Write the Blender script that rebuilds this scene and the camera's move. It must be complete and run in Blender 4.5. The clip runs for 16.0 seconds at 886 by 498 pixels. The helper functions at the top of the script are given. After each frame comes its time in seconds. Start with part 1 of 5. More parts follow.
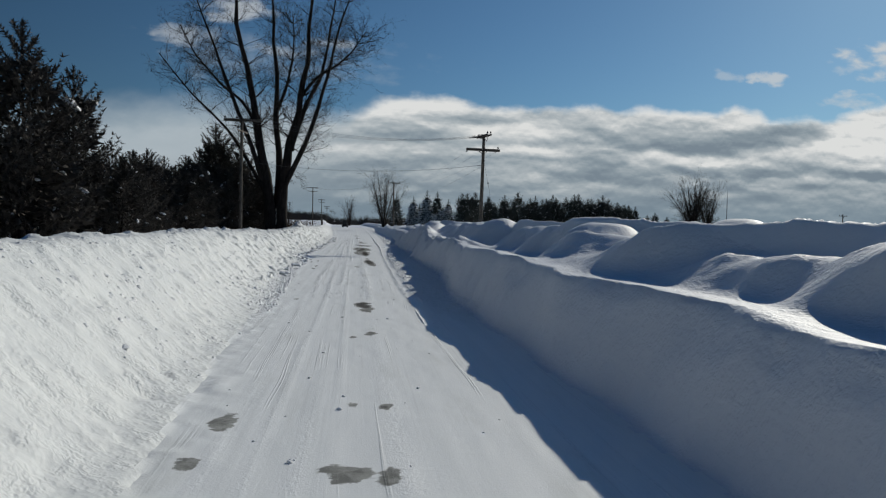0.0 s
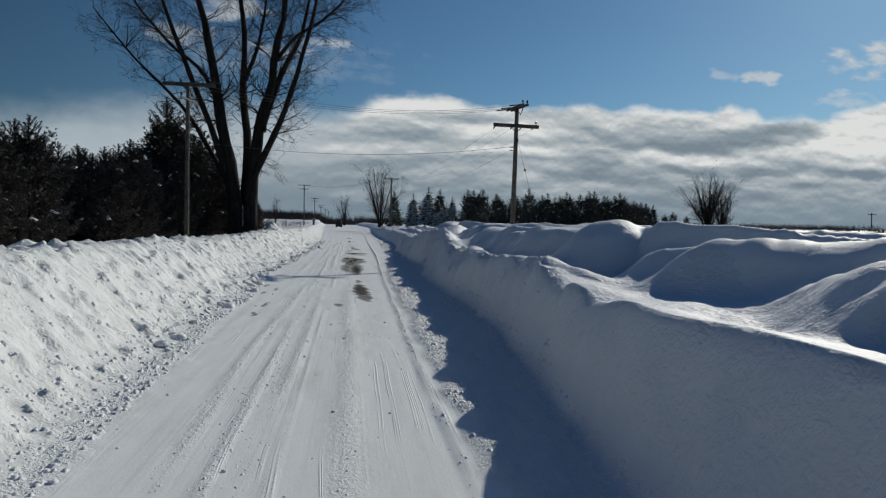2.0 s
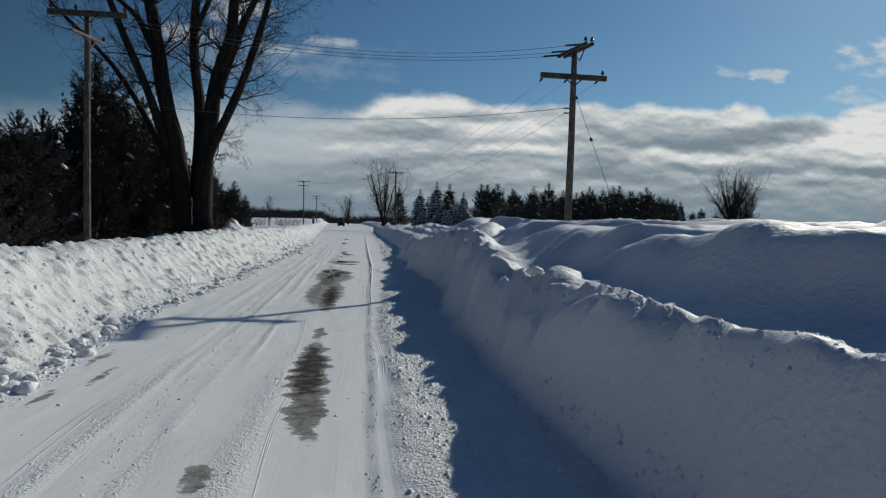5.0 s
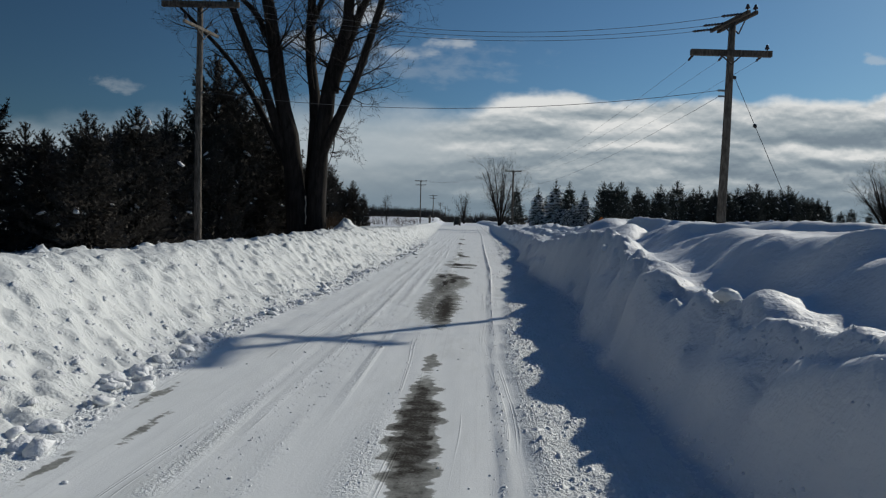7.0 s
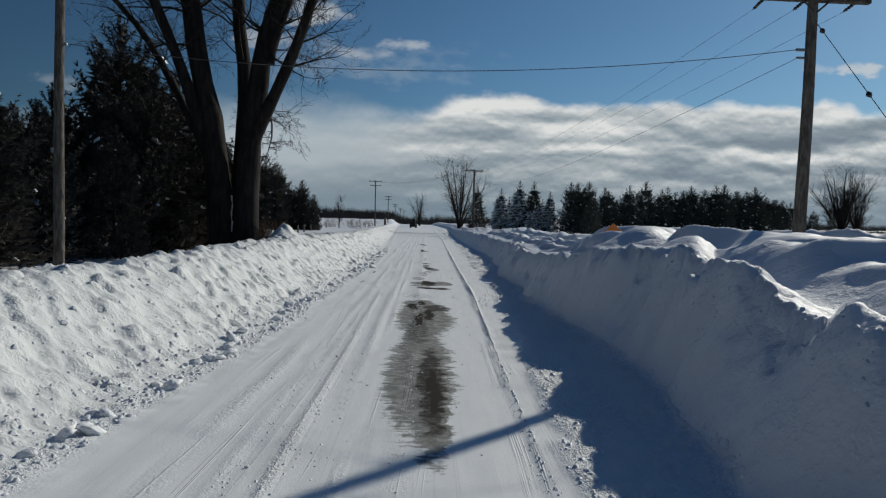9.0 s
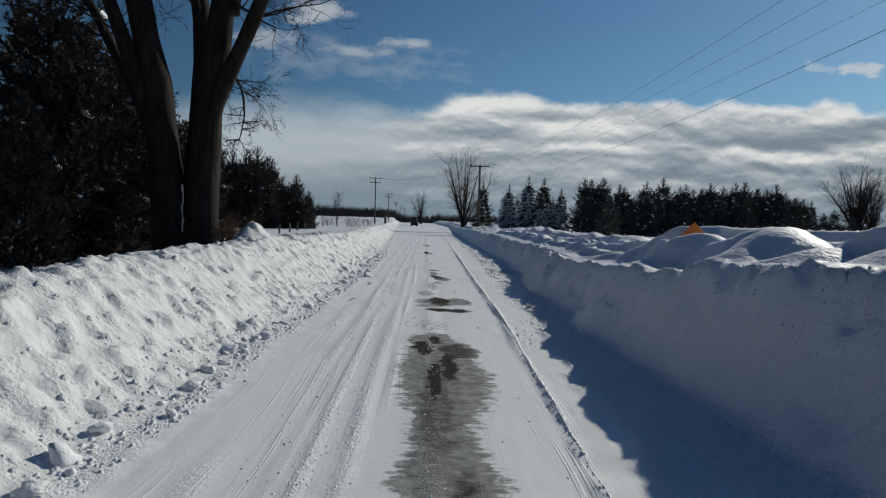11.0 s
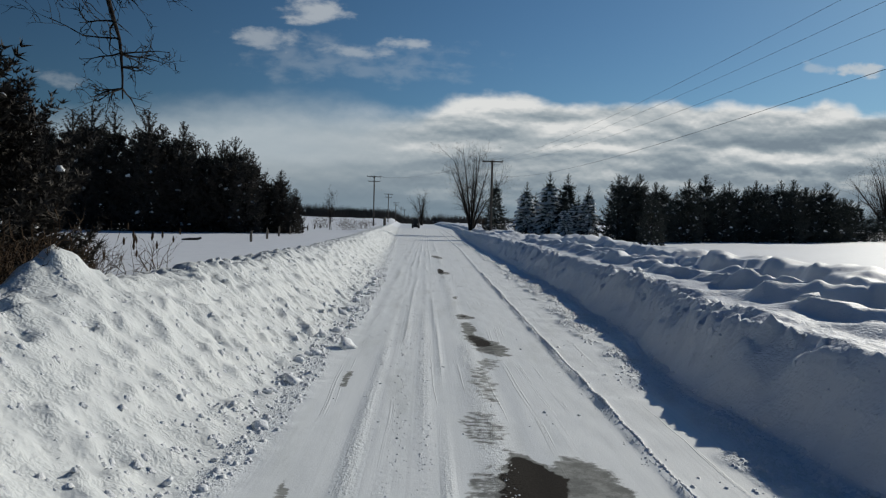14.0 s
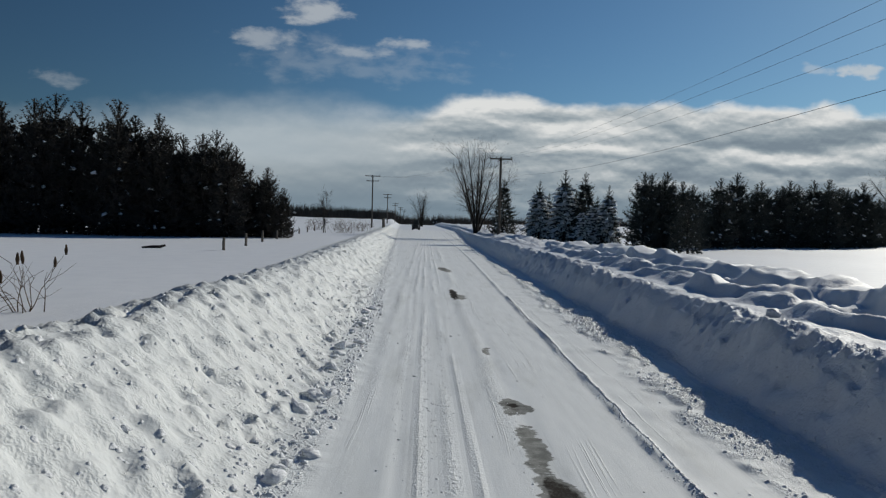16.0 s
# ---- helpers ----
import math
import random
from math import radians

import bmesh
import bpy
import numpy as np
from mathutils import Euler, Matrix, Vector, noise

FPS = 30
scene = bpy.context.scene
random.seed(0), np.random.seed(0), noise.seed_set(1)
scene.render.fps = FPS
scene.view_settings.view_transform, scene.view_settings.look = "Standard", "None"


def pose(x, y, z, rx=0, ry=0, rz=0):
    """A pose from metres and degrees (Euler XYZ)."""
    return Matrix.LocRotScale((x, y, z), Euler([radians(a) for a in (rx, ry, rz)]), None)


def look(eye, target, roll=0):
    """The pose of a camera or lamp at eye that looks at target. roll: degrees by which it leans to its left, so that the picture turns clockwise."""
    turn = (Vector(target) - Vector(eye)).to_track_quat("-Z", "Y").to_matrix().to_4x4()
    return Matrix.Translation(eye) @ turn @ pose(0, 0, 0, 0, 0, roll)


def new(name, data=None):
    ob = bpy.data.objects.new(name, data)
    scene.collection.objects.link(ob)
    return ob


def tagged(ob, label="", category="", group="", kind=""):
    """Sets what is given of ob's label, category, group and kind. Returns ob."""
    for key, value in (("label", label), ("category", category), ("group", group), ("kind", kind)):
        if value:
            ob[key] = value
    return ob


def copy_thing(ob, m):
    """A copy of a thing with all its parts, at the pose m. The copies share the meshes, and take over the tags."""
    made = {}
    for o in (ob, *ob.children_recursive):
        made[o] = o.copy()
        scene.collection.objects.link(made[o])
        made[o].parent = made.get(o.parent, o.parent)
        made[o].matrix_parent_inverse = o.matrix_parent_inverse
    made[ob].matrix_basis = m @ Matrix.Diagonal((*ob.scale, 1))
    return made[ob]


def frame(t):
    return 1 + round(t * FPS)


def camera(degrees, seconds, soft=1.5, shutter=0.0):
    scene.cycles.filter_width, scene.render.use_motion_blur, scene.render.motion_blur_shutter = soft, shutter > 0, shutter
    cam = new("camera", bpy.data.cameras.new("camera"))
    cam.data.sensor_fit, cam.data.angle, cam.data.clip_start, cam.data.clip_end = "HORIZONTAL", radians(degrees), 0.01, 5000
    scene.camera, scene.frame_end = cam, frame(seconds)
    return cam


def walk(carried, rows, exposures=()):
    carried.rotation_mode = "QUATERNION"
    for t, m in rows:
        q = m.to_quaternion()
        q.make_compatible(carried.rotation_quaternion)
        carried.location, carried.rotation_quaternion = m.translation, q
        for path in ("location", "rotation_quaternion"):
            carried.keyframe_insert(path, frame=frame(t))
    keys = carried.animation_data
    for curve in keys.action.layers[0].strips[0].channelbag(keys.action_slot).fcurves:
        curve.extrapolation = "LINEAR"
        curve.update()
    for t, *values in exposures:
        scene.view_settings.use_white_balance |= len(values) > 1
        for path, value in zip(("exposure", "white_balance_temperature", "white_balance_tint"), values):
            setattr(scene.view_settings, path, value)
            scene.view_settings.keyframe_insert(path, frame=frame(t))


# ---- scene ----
cam = camera(66.2, 16.0, soft=1.25)
PATH = [
    (0, (-0.218, 0.498, 1.984), (0.041, 2.48, 1.909), 1.1),
    (0.5, (-0.157, 3.739, 2.072), (0.106, 5.72, 1.993), 1.1),
    (1, (-0.07, 7.161, 2.126), (0.195, 9.142, 2.047), 1.1),
    (1.5, (0.048, 10.473, 2.101), (0.316, 12.454, 2.022), 1.0),
    (2, (0.184, 13.505, 2.098), (0.455, 15.485, 2.021), 1.0),
    (2.5, (0.373, 16.291, 2.118), (0.647, 18.271, 2.038), 1.1),
    (3, (0.574, 18.945, 2.141), (0.848, 20.924, 2.06), 0.9),
    (5.5, (1.148, 25.913, 1.996), (1.384, 27.898, 1.915), 0.9),
    (5.7, (1.147, 26.121, 1.999), (1.280, 28.115, 1.917), 1.0),
    (6, (1.142, 26.396, 2.008), (1.06, 28.392, 1.922), 1.1),
    (6.5, (1.116, 26.91, 2.02), (1.034, 28.907, 1.931), 1.2),
    (7, (1.028, 27.834, 2.045), (0.945, 29.83, 1.956), 1.2),
    (7.5, (0.781, 29.323, 2.077), (0.698, 31.32, 1.992), 1.1),
    (8, (0.579, 30.997, 2.129), (0.494, 32.993, 2.045), 1.1),
    (8.5, (0.456, 32.741, 2.191), (0.472, 34.739, 2.109), 1.2),
    (9, (0.339, 34.421, 2.201), (0.39, 36.418, 2.119), 1.2),
    (11.5, (-0.057, 42.081, 2.172), (-0.007, 44.078, 2.085), 1.4),
    (12, (-0.213, 44.013, 2.257), (-0.162, 46.01, 2.171), 1.4),
    (12.5, (-0.314, 45.922, 2.302), (-0.263, 47.92, 2.216), 1.3),
    (13, (-0.411, 48.087, 2.339), (-0.36, 50.084, 2.253), 1.4),
    (13.5, (-0.532, 50.222, 2.404), (-0.48, 52.219, 2.319), 1.4),
    (14, (-0.634, 52.355, 2.423), (-0.583, 54.352, 2.338), 1.4),
    (14.5, (-0.78, 54.508, 2.461), (-0.728, 56.506, 2.377), 1.4),
    (15, (-0.913, 56.372, 2.549), (-0.86, 58.37, 2.465), 1.5),
    (15.5, (-0.992, 58.091, 2.619), (-0.939, 60.089, 2.536), 1.4),
    (16, (-0.983, 59.681, 2.673), (-0.93, 61.679, 2.589), 1.5),
]
walk(cam, [(t, look(eye, target, roll)) for t, eye, target, roll in PATH])

# ---- world and sun ----
SUN_EL, SUN_AZ = 26.0, 43.0          # degrees; azimuth from the road's heading towards its right
sd = Vector((math.sin(radians(SUN_AZ)) * math.cos(radians(SUN_EL)), math.cos(radians(SUN_AZ)) * math.cos(radians(SUN_EL)), math.sin(radians(SUN_EL))))
sun_data = bpy.data.lights.new("sun", "SUN")
sun_data.energy, sun_data.angle, sun_data.color = 3.05, radians(0.7), (1.0, 0.955, 0.84)
sun = new("sun", sun_data)
sun.matrix_world = look((60, 60, 60), Vector((60, 60, 60)) - sd)


class Nodes:
    """Short-hand for a node tree."""

    def __init__(self, tree):
        self.t = tree
        tree.nodes.clear()

    def add(self, kind, **settings):
        n = self.t.nodes.new(kind)
        ins = settings.pop("ins", {})
        for k, v in settings.items():
            setattr(n, k, v)
        for k, v in ins.items():
            self.put(v, n.inputs[k])
        return n

    def put(self, value, socket):
        if isinstance(value, bpy.types.NodeSocket):
            self.t.links.new(value, socket)
        elif isinstance(value, bpy.types.Node):
            self.t.links.new(value.outputs[0], socket)
        else:
            socket.default_value = value

    def math(self, op, a, b=0.0, c=0.0, clamp=False):
        n = self.add("ShaderNodeMath", operation=op, use_clamp=clamp)
        for i, v in enumerate((a, b, c)):
            self.put(v, n.inputs[i])
        return n.outputs[0]

    def noise(self, vec, scale, detail=4.0, rough=0.5, dist=0.0):
        n = self.add("ShaderNodeTexNoise", ins={"Vector": vec, "Scale": scale, "Detail": detail, "Roughness": rough, "Distortion": dist})
        return n.outputs["Fac"]

    def ramp(self, fac, stops, mode="EASE"):
        n = self.add("ShaderNodeValToRGB")
        n.color_ramp.interpolation = mode
        el = n.color_ramp.elements
        while len(el) < len(stops):
            el.new(0.5)
        for e, (p, c) in zip(el, stops):
            e.position = p
            e.color = (c, c, c, 1) if isinstance(c, (int, float)) else (*c, 1)
        self.put(fac, n.inputs[0])
        return n.outputs[0]

    def mix(self, fac, a, b, blend="MIX"):
        n = self.add("ShaderNodeMix", data_type="RGBA", blend_type=blend)
        self.put(fac, n.inputs[0])
        for i, v in ((6, a), (7, b)):
            self.put(v if not isinstance(v, tuple) or len(v) == 4 else (*v, 1), n.inputs[i])
        return n.outputs[2]

    def step(self, v, lo, hi):
        n = self.add("ShaderNodeMapRange", interpolation_type="SMOOTHSTEP")
        for i, x in enumerate((v, lo, hi, 0.0, 1.0)):
            self.put(x, n.inputs[i])
        return n.outputs[0]

    def bump(self, height, strength, distance, normal=None):
        n = self.add("ShaderNodeBump", ins={"Height": height, "Strength": strength, "Distance": distance})
        if normal is not None:
            self.put(normal, n.inputs["Normal"])
        return n.outputs[0]


world = bpy.data.worlds.new("winter_sky")
scene.world = world
world.use_nodes = True
w = Nodes(world.node_tree)
co = w.add("ShaderNodeTexCoord").outputs["Generated"]
sep = w.add("ShaderNodeSeparateXYZ", ins={0: co})
X, Y, Z = sep.outputs
sky = w.add("ShaderNodeTexSky", sky_type="NISHITA", sun_disc=False, sun_elevation=radians(SUN_EL), sun_rotation=radians(SUN_AZ),
            altitude=250.0, air_density=1.0, dust_density=0.3, ozone_density=3.0)
front = w.step(Y, 0.05, 0.35)
ahead = w.math("MAXIMUM", Y, 0.08)
U, V = w.math("DIVIDE", X, ahead), w.math("DIVIDE", Z, ahead)


def sky_noise(stretch, lift, offset, scale, detail, rough, dist):
    v = w.add("ShaderNodeCombineXYZ", ins={0: U, 1: w.math("MULTIPLY", w.math("ADD", V, lift), stretch), 2: offset})
    return w.noise(v, scale, detail, rough, dist)


# billows: the same noise a little higher up gives the light from above
puff = sky_noise(1.7, 0.0, 3.1, 15.0, 6.0, 0.55, 0.1)
curl = sky_noise(1.7, 0.0, 7.7, 15.0, 6.0, 0.55, 0.1)
low, high = (sky_noise(4.2, lift, 8.4, 5.5, 5.0, 0.5, 0.2) for lift in (0.0, 0.012))
fine_a, fine_b = (sky_noise(2.0, lift, 1.7, 26.0, 4.0, 0.55, 0.2) for lift in (0.0, 0.006))
WU = w.math("ADD", U, w.math("MULTIPLY", w.math("SUBTRACT", puff, 0.5), 0.11))
WV = w.math("ADD", V, w.math("MULTIPLY", w.math("SUBTRACT", curl, 0.5), 0.036))


def cloud(cu, cv, ru, rv):
    """1 at the middle of a cloud, 0 at its rim, below 0 outside it."""
    du = w.math("DIVIDE", w.math("SUBTRACT", WU, cu), ru)
    dv = w.math("DIVIDE", w.math("SUBTRACT", WV, cv), rv)
    return w.math("SUBTRACT", 1.0, w.math("ADD", w.math("MULTIPLY", du, du), w.math("MULTIPLY", dv, dv)))


# upper edge of the bank of cumulus that lies low over the horizon ahead
EDGE = ((-0.75, 0.150), (-0.615, 0.152), (-0.455, 0.168), (-0.253, 0.190), (-0.12, 0.188), (-0.05, 0.172), (-0.01, 0.170), (0.035, 0.186), (0.075, 0.193), (0.13, 0.190), (0.20, 0.179), (0.267, 0.175),
        (0.32, 0.184), (0.365, 0.185), (0.392, 0.177), (0.43, 0.188), (0.475, 0.184), (0.555, 0.184), (0.587, 0.197), (0.613, 0.190), (0.645, 0.179), (0.70, 0.186), (0.74, 0.178), (0.78, 0.190), (0.845, 0.210), (0.95, 0.22))
edge = w.ramp(w.math("DIVIDE", w.math("ADD", U, 0.75), 1.7), [((a + 0.75) / 1.7, b) for a, b in EDGE], "LINEAR")
edge = w.math("ADD", edge, w.math("MULTIPLY", w.math("SUBTRACT", puff, 0.5), 0.042))
sharp = w.step(U, -0.14, 0.06)
width = w.math("ADD", 0.085, w.math("MULTIPLY", sharp, -0.068))
bank = w.math("SUBTRACT", 1.0, w.step(V, w.math("SUBTRACT", edge, width), w.math("ADD", edge, 0.002)))
bank = w.math("MULTIPLY", bank, front)
# bright tops, grey bases: middle (sideways, up), half-widths, change of tone
CLOUDS = ((0.50, 0.137, 0.19, 0.022, -0.46), (0.69, 0.152, 0.085, 0.020, -0.34), (0.37, 0.101, 0.07, 0.015, -0.30), (0.59, 0.088, 0.045, 0.014, -0.28), (0.07, 0.131, 0.11, 0.011, -0.24),
          (0.17, 0.152, 0.10, 0.009, -0.20), (0.25, 0.139, 0.10, 0.010, 0.20), (0.10, 0.117, 0.16, 0.009, -0.16), (0.21, 0.108, 0.13, 0.008, 0.20), (0.52, 0.104, 0.15, 0.013, 0.30),
          (0.82, 0.145, 0.10, 0.045, 0.30), (0.31, 0.068, 0.12, 0.008, 0.22), (0.80, 0.091, 0.07, 0.012, -0.36), (0.62, 0.074, 0.20, 0.008, 0.20), (0.06, 0.165, 0.09, 0.016, 0.10), (0.42, 0.083, 0.16, 0.008, -0.14))
tone = w.ramp(V, [(0.0, 0.10), (0.05, 0.20), (0.09, 0.40), (0.13, 0.54), (0.17, 0.74), (0.21, 0.86)], "LINEAR")
for cu, cv, ru, rv, change in CLOUDS:
    tone = w.math("ADD", tone, w.math("MULTIPLY", w.step(cloud(cu, cv, ru, rv), -0.3, 0.9), 0.85 * change))
rim = w.math("ADD", w.math("MULTIPLY", w.math("SUBTRACT", low, high), 1.5), w.math("MULTIPLY", w.math("SUBTRACT", fine_a, fine_b), 0.7))
tone = w.math("ADD", tone, w.math("MULTIPLY", rim, w.math("ADD", 0.25, w.math("MULTIPLY", sharp, 0.75))))
tone = w.math("ADD", tone, w.math("MULTIPLY", w.math("SUBTRACT", low, 0.5), 0.30))
lit = w.ramp(tone, [(0.0, (0.185, 0.235, 0.28)), (0.22, (0.25, 0.305, 0.345)), (0.50, (0.40, 0.445, 0.47)), (0.85, (0.71, 0.72, 0.71))], "LINEAR")
veil = w.math("MULTIPLY", w.math("SUBTRACT", 1.0, w.step(U, -0.25, 0.06)), w.step(V, 0.055, 0.10))
lit = w.mix(w.math("MULTIPLY", veil, 0.70), lit, (0.40, 0.465, 0.51))
haze = w.math("SUBTRACT", 1.0, w.step(V, 0.01, 0.07))
lit = w.mix(w.math("MULTIPLY", haze, 0.6), lit, (0.18, 0.25, 0.305))
blue = w.add("ShaderNodeVectorMath", operation="MULTIPLY", ins={0: sky.outputs[0], 1: (0.0266, 0.0392, 0.0458)}).outputs[0]
# deepest away from the sun
side = w.math("ADD", 0.57, w.math("MULTIPLY", w.step(w.math("ADD", w.math("MULTIPLY", X, 0.75), w.math("MULTIPLY", Y, 0.66)), -0.1, 1.0), 0.56))
blue = w.add("ShaderNodeVectorMath", operation="SCALE", ins={0: blue, "Scale": side}).outputs[0]
# overhead, out of view, brighter and bluer: added fill for the shaded snow
overhead_fill = w.mix(w.step(Z, 0.34, 0.85), (1.0, 1.0, 1.0), (1.12, 1.36, 1.60))
blue = w.add("ShaderNodeVectorMath", operation="MULTIPLY", ins={0: blue, 1: overhead_fill}).outputs[0]
# small puffs and wisps over the bank: middle, half-widths, density
hi = 0.0
ragged = w.math("MULTIPLY", w.math("ADD", w.math("SUBTRACT", fine_a, 0.5), w.math("SUBTRACT", low, 0.5)), 5.0)
for cu, cv, ru, rv, dense in ((-0.229, 0.249, 0.038, 0.016, 0.42), (-0.173, 0.306, 0.050, 0.022, 0.58), (-0.105, 0.240, 0.075, 0.012, 0.42), (-0.033, 0.256, 0.032, 0.010, 0.5), (-0.10, 0.232, 0.16, 0.030, 0.16),
                              (-0.523, 0.189, 0.04, 0.011, 0.22), (0.643, 0.237, 0.026, 0.009, 0.7), (0.573, 0.241, 0.024, 0.008, 0.35), (0.83, 0.268, 0.065, 0.034, 0.85), (0.765, 0.257, 0.03, 0.007, 0.4), (0.777, 0.206, 0.05, 0.013, 0.6)):
    hi = w.math("MAXIMUM", hi, w.math("MULTIPLY", w.step(w.math("ADD", cloud(cu, cv, ru, rv), ragged), -0.6, 1.5), dense))
hi = w.math("MULTIPLY", hi, front)
col = w.mix(hi, blue, (0.58, 0.60, 0.60))
col = w.mix(bank, col, lit)
bg = w.add("ShaderNodeBackground", ins={"Color": col, "Strength": 1.0})
w.add("ShaderNodeOutputWorld", ins={"Surface": bg})


# ---- materials ----
def material(name):
    m = bpy.data.materials.new(name)
    m.use_nodes = True
    return m, Nodes(m.node_tree)


def finish(n, **ins):
    s = n.add("ShaderNodeBsdfPrincipled", ins=ins)
    n.add("ShaderNodeOutputMaterial", ins={"Surface": s})


def place(n):
    return n.add("ShaderNodeNewGeometry").outputs["Position"]


def scaled(n, vec, x, y, z):
    return n.add("ShaderNodeVectorMath", operation="MULTIPLY", ins={0: vec, 1: (x, y, z)}).outputs[0]


def snow_material(name, lump, grain, tint=(0.735, 0.76, 0.795), clod=0.0):
    m, n = material(name)
    p = place(n)
    big = n.noise(p, 1.3, 4, 0.55)
    mid = n.noise(p, 9.0, 4, 0.55)
    fine = n.noise(p, 42.0, 3, 0.65)
    col = n.mix(n.step(big, 0.35, 0.7), tint, tuple(c * k for c, k in zip(tint, (0.95, 0.955, 0.965))))
    nb = n.bump(mid, lump, 0.08)
    if clod > 0:
        # lumps of several sizes pressed into the bank
        warp = n.add("ShaderNodeVectorMath", operation="ADD", ins={0: p, 1: n.add("ShaderNodeTexNoise", ins={"Vector": p, "Scale": 7.0, "Detail": 2.0}).outputs["Color"]}).outputs[0]
        for k, (scale, dist) in enumerate(((6.5, 0.11), (15.0, 0.05))):
            cell = n.add("ShaderNodeTexVoronoi", feature="SMOOTH_F1", ins={"Vector": warp if k == 0 else p, "Scale": scale, "Smoothness": 0.35, "Randomness": 1.0})
            keep = n.step(n.noise(p, scale * 0.45, 2, 0.5), 0.40, 0.62)
            nb = n.bump(n.math("MULTIPLY", n.math("SUBTRACT", 1.0, cell.outputs["Distance"]), keep), clod, dist, nb)
    nb = n.bump(fine, grain, 0.012, nb)
    finish(n, **{"Base Color": col, "Roughness": 0.62, "Specular IOR Level": 0.25, "Normal": nb})
    return m


M_DRIFT = snow_material("wind_packed_snow", 0.12, 0.3)
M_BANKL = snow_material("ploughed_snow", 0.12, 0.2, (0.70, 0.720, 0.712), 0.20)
# tint bluer and duller than the left bank's: shade put into its colour
M_BANKR = snow_material("shade_tinted_bank_snow", 0.28, 0.25, (0.67, 0.70, 0.745), 0.17)
M_CLOD = snow_material("snow_clod_surface", 0.5, 0.5, (0.82, 0.835, 0.85))


def road_material():
    m, n = material("packed_snow_road")
    p = place(n)
    streak = n.noise(scaled(n, p, 4.0, 0.22, 1.0), 1.0, 5, 0.6, 0.3)
    fine_streak = n.noise(scaled(n, p, 26.0, 0.16, 1.0), 1.0, 3, 0.65)
    blot = n.noise(scaled(n, p, 1.3, 0.3, 1.0), 1.0, 5, 0.65)
    weave = n.add("ShaderNodeVectorMath", operation="ADD", ins={0: p, 1: scaled(n, n.add("ShaderNodeTexNoise", ins={"Vector": scaled(n, p, 0.0, 0.12, 0.0), "Scale": 1.0}).outputs["Color"], 0.5, 0.0, 0.0)}).outputs[0]
    lane = n.noise(scaled(n, weave, 5.5, 0.035, 0.0), 1.0, 3, 0.7)
    lines = n.math("MULTIPLY", n.step(lane, 0.57, 0.61), n.math("SUBTRACT", 1.0, n.step(lane, 0.61, 0.65)))
    lines = n.math("MULTIPLY", lines, n.step(n.noise(scaled(n, p, 1.0, 0.25, 0.0), 1.0, 3, 0.6), 0.46, 0.62))
    tread = n.noise(scaled(n, p, 40.0, 16.0, 1.0), 1.0, 3, 0.7)
    grain = n.noise(p, 45.0, 4, 0.65)
    col = n.mix(n.step(streak, 0.30, 0.74), (0.79, 0.813, 0.818), (0.74, 0.766, 0.77))
    col = n.mix(n.math("MULTIPLY", n.step(fine_streak, 0.58, 0.68), 0.28), col, (0.56, 0.575, 0.59))
    col = n.mix(n.math("MULTIPLY", n.step(blot, 0.52, 0.72), 0.5), col, (0.58, 0.60, 0.585))
    col = n.mix(n.math("MULTIPLY", lines, n.math("MULTIPLY", n.step(tread, 0.42, 0.58), 0.34)), col, (0.52, 0.53, 0.525))
    # bare, damp asphalt where the ploughed snow has worn through
    bare = n.add("ShaderNodeAttribute", attribute_name="bare", attribute_type="GEOMETRY").outputs["Fac"]
    comb = n.noise(scaled(n, p, 2.6, 15.0, 1.0), 1.0, 4, 0.65)
    fringe = n.math("MULTIPLY", n.step(bare, 0.02, 0.3), n.math("SUBTRACT", 1.0, n.math("MULTIPLY", n.step(bare, 0.45, 0.75), 0.75)))
    worn = n.math("ADD", bare, n.math("MULTIPLY", n.math("ADD", n.math("MULTIPLY", n.math("SUBTRACT", comb, 0.5), 0.85), n.math("MULTIPLY", n.math("SUBTRACT", n.noise(p, 8.0, 4, 0.65), 0.5), 0.95)), fringe))
    worn = n.math("ADD", worn, n.math("MULTIPLY", n.math("SUBTRACT", grain, 0.5), 0.35))
    thin = n.step(worn, 0.30, 0.56)
    open_ = n.step(worn, 0.72, 0.98)
    mottle = n.noise(p, 5.5, 4, 0.6, 0.4)
    slush = n.mix(n.step(n.math("ADD", mottle, n.math("MULTIPLY", n.math("SUBTRACT", grain, 0.5), 0.4)), 0.35, 0.68), (0.14, 0.143, 0.132), (0.30, 0.305, 0.285))
    col = n.mix(n.math("MULTIPLY", thin, 0.92), col, slush)
    tar = n.mix(grain, (0.018, 0.016, 0.014), (0.046, 0.041, 0.036))
    col = n.mix(open_, col, tar)
    rough = n.math("ADD", 0.66, n.math("MULTIPLY", thin, 0.26))
    h = n.math("ADD", n.math("MULTIPLY", fine_streak, 0.22), n.math("MULTIPLY", grain, 0.6))
    nb = n.bump(h, 0.32, 0.015)
    nb = n.bump(n.math("MULTIPLY", lines, tread), 0.5, 0.02, nb)
    loose = n.add("ShaderNodeAttribute", attribute_name="rubble", attribute_type="GEOMETRY").outputs["Fac"]
    lumps = n.math("ADD", n.noise(p, 17.0, 3, 0.6, 0.4), n.math("MULTIPLY", n.noise(p, 48.0, 2, 0.6), 0.6))
    nb = n.bump(n.math("MULTIPLY", lumps, loose), 0.9, 0.05, nb)
    finish(n, **{"Base Color": col, "Roughness": rough, "Specular IOR Level": n.math("SUBTRACT", 0.3, n.math("MULTIPLY", thin, 0.25)), "Normal": nb})
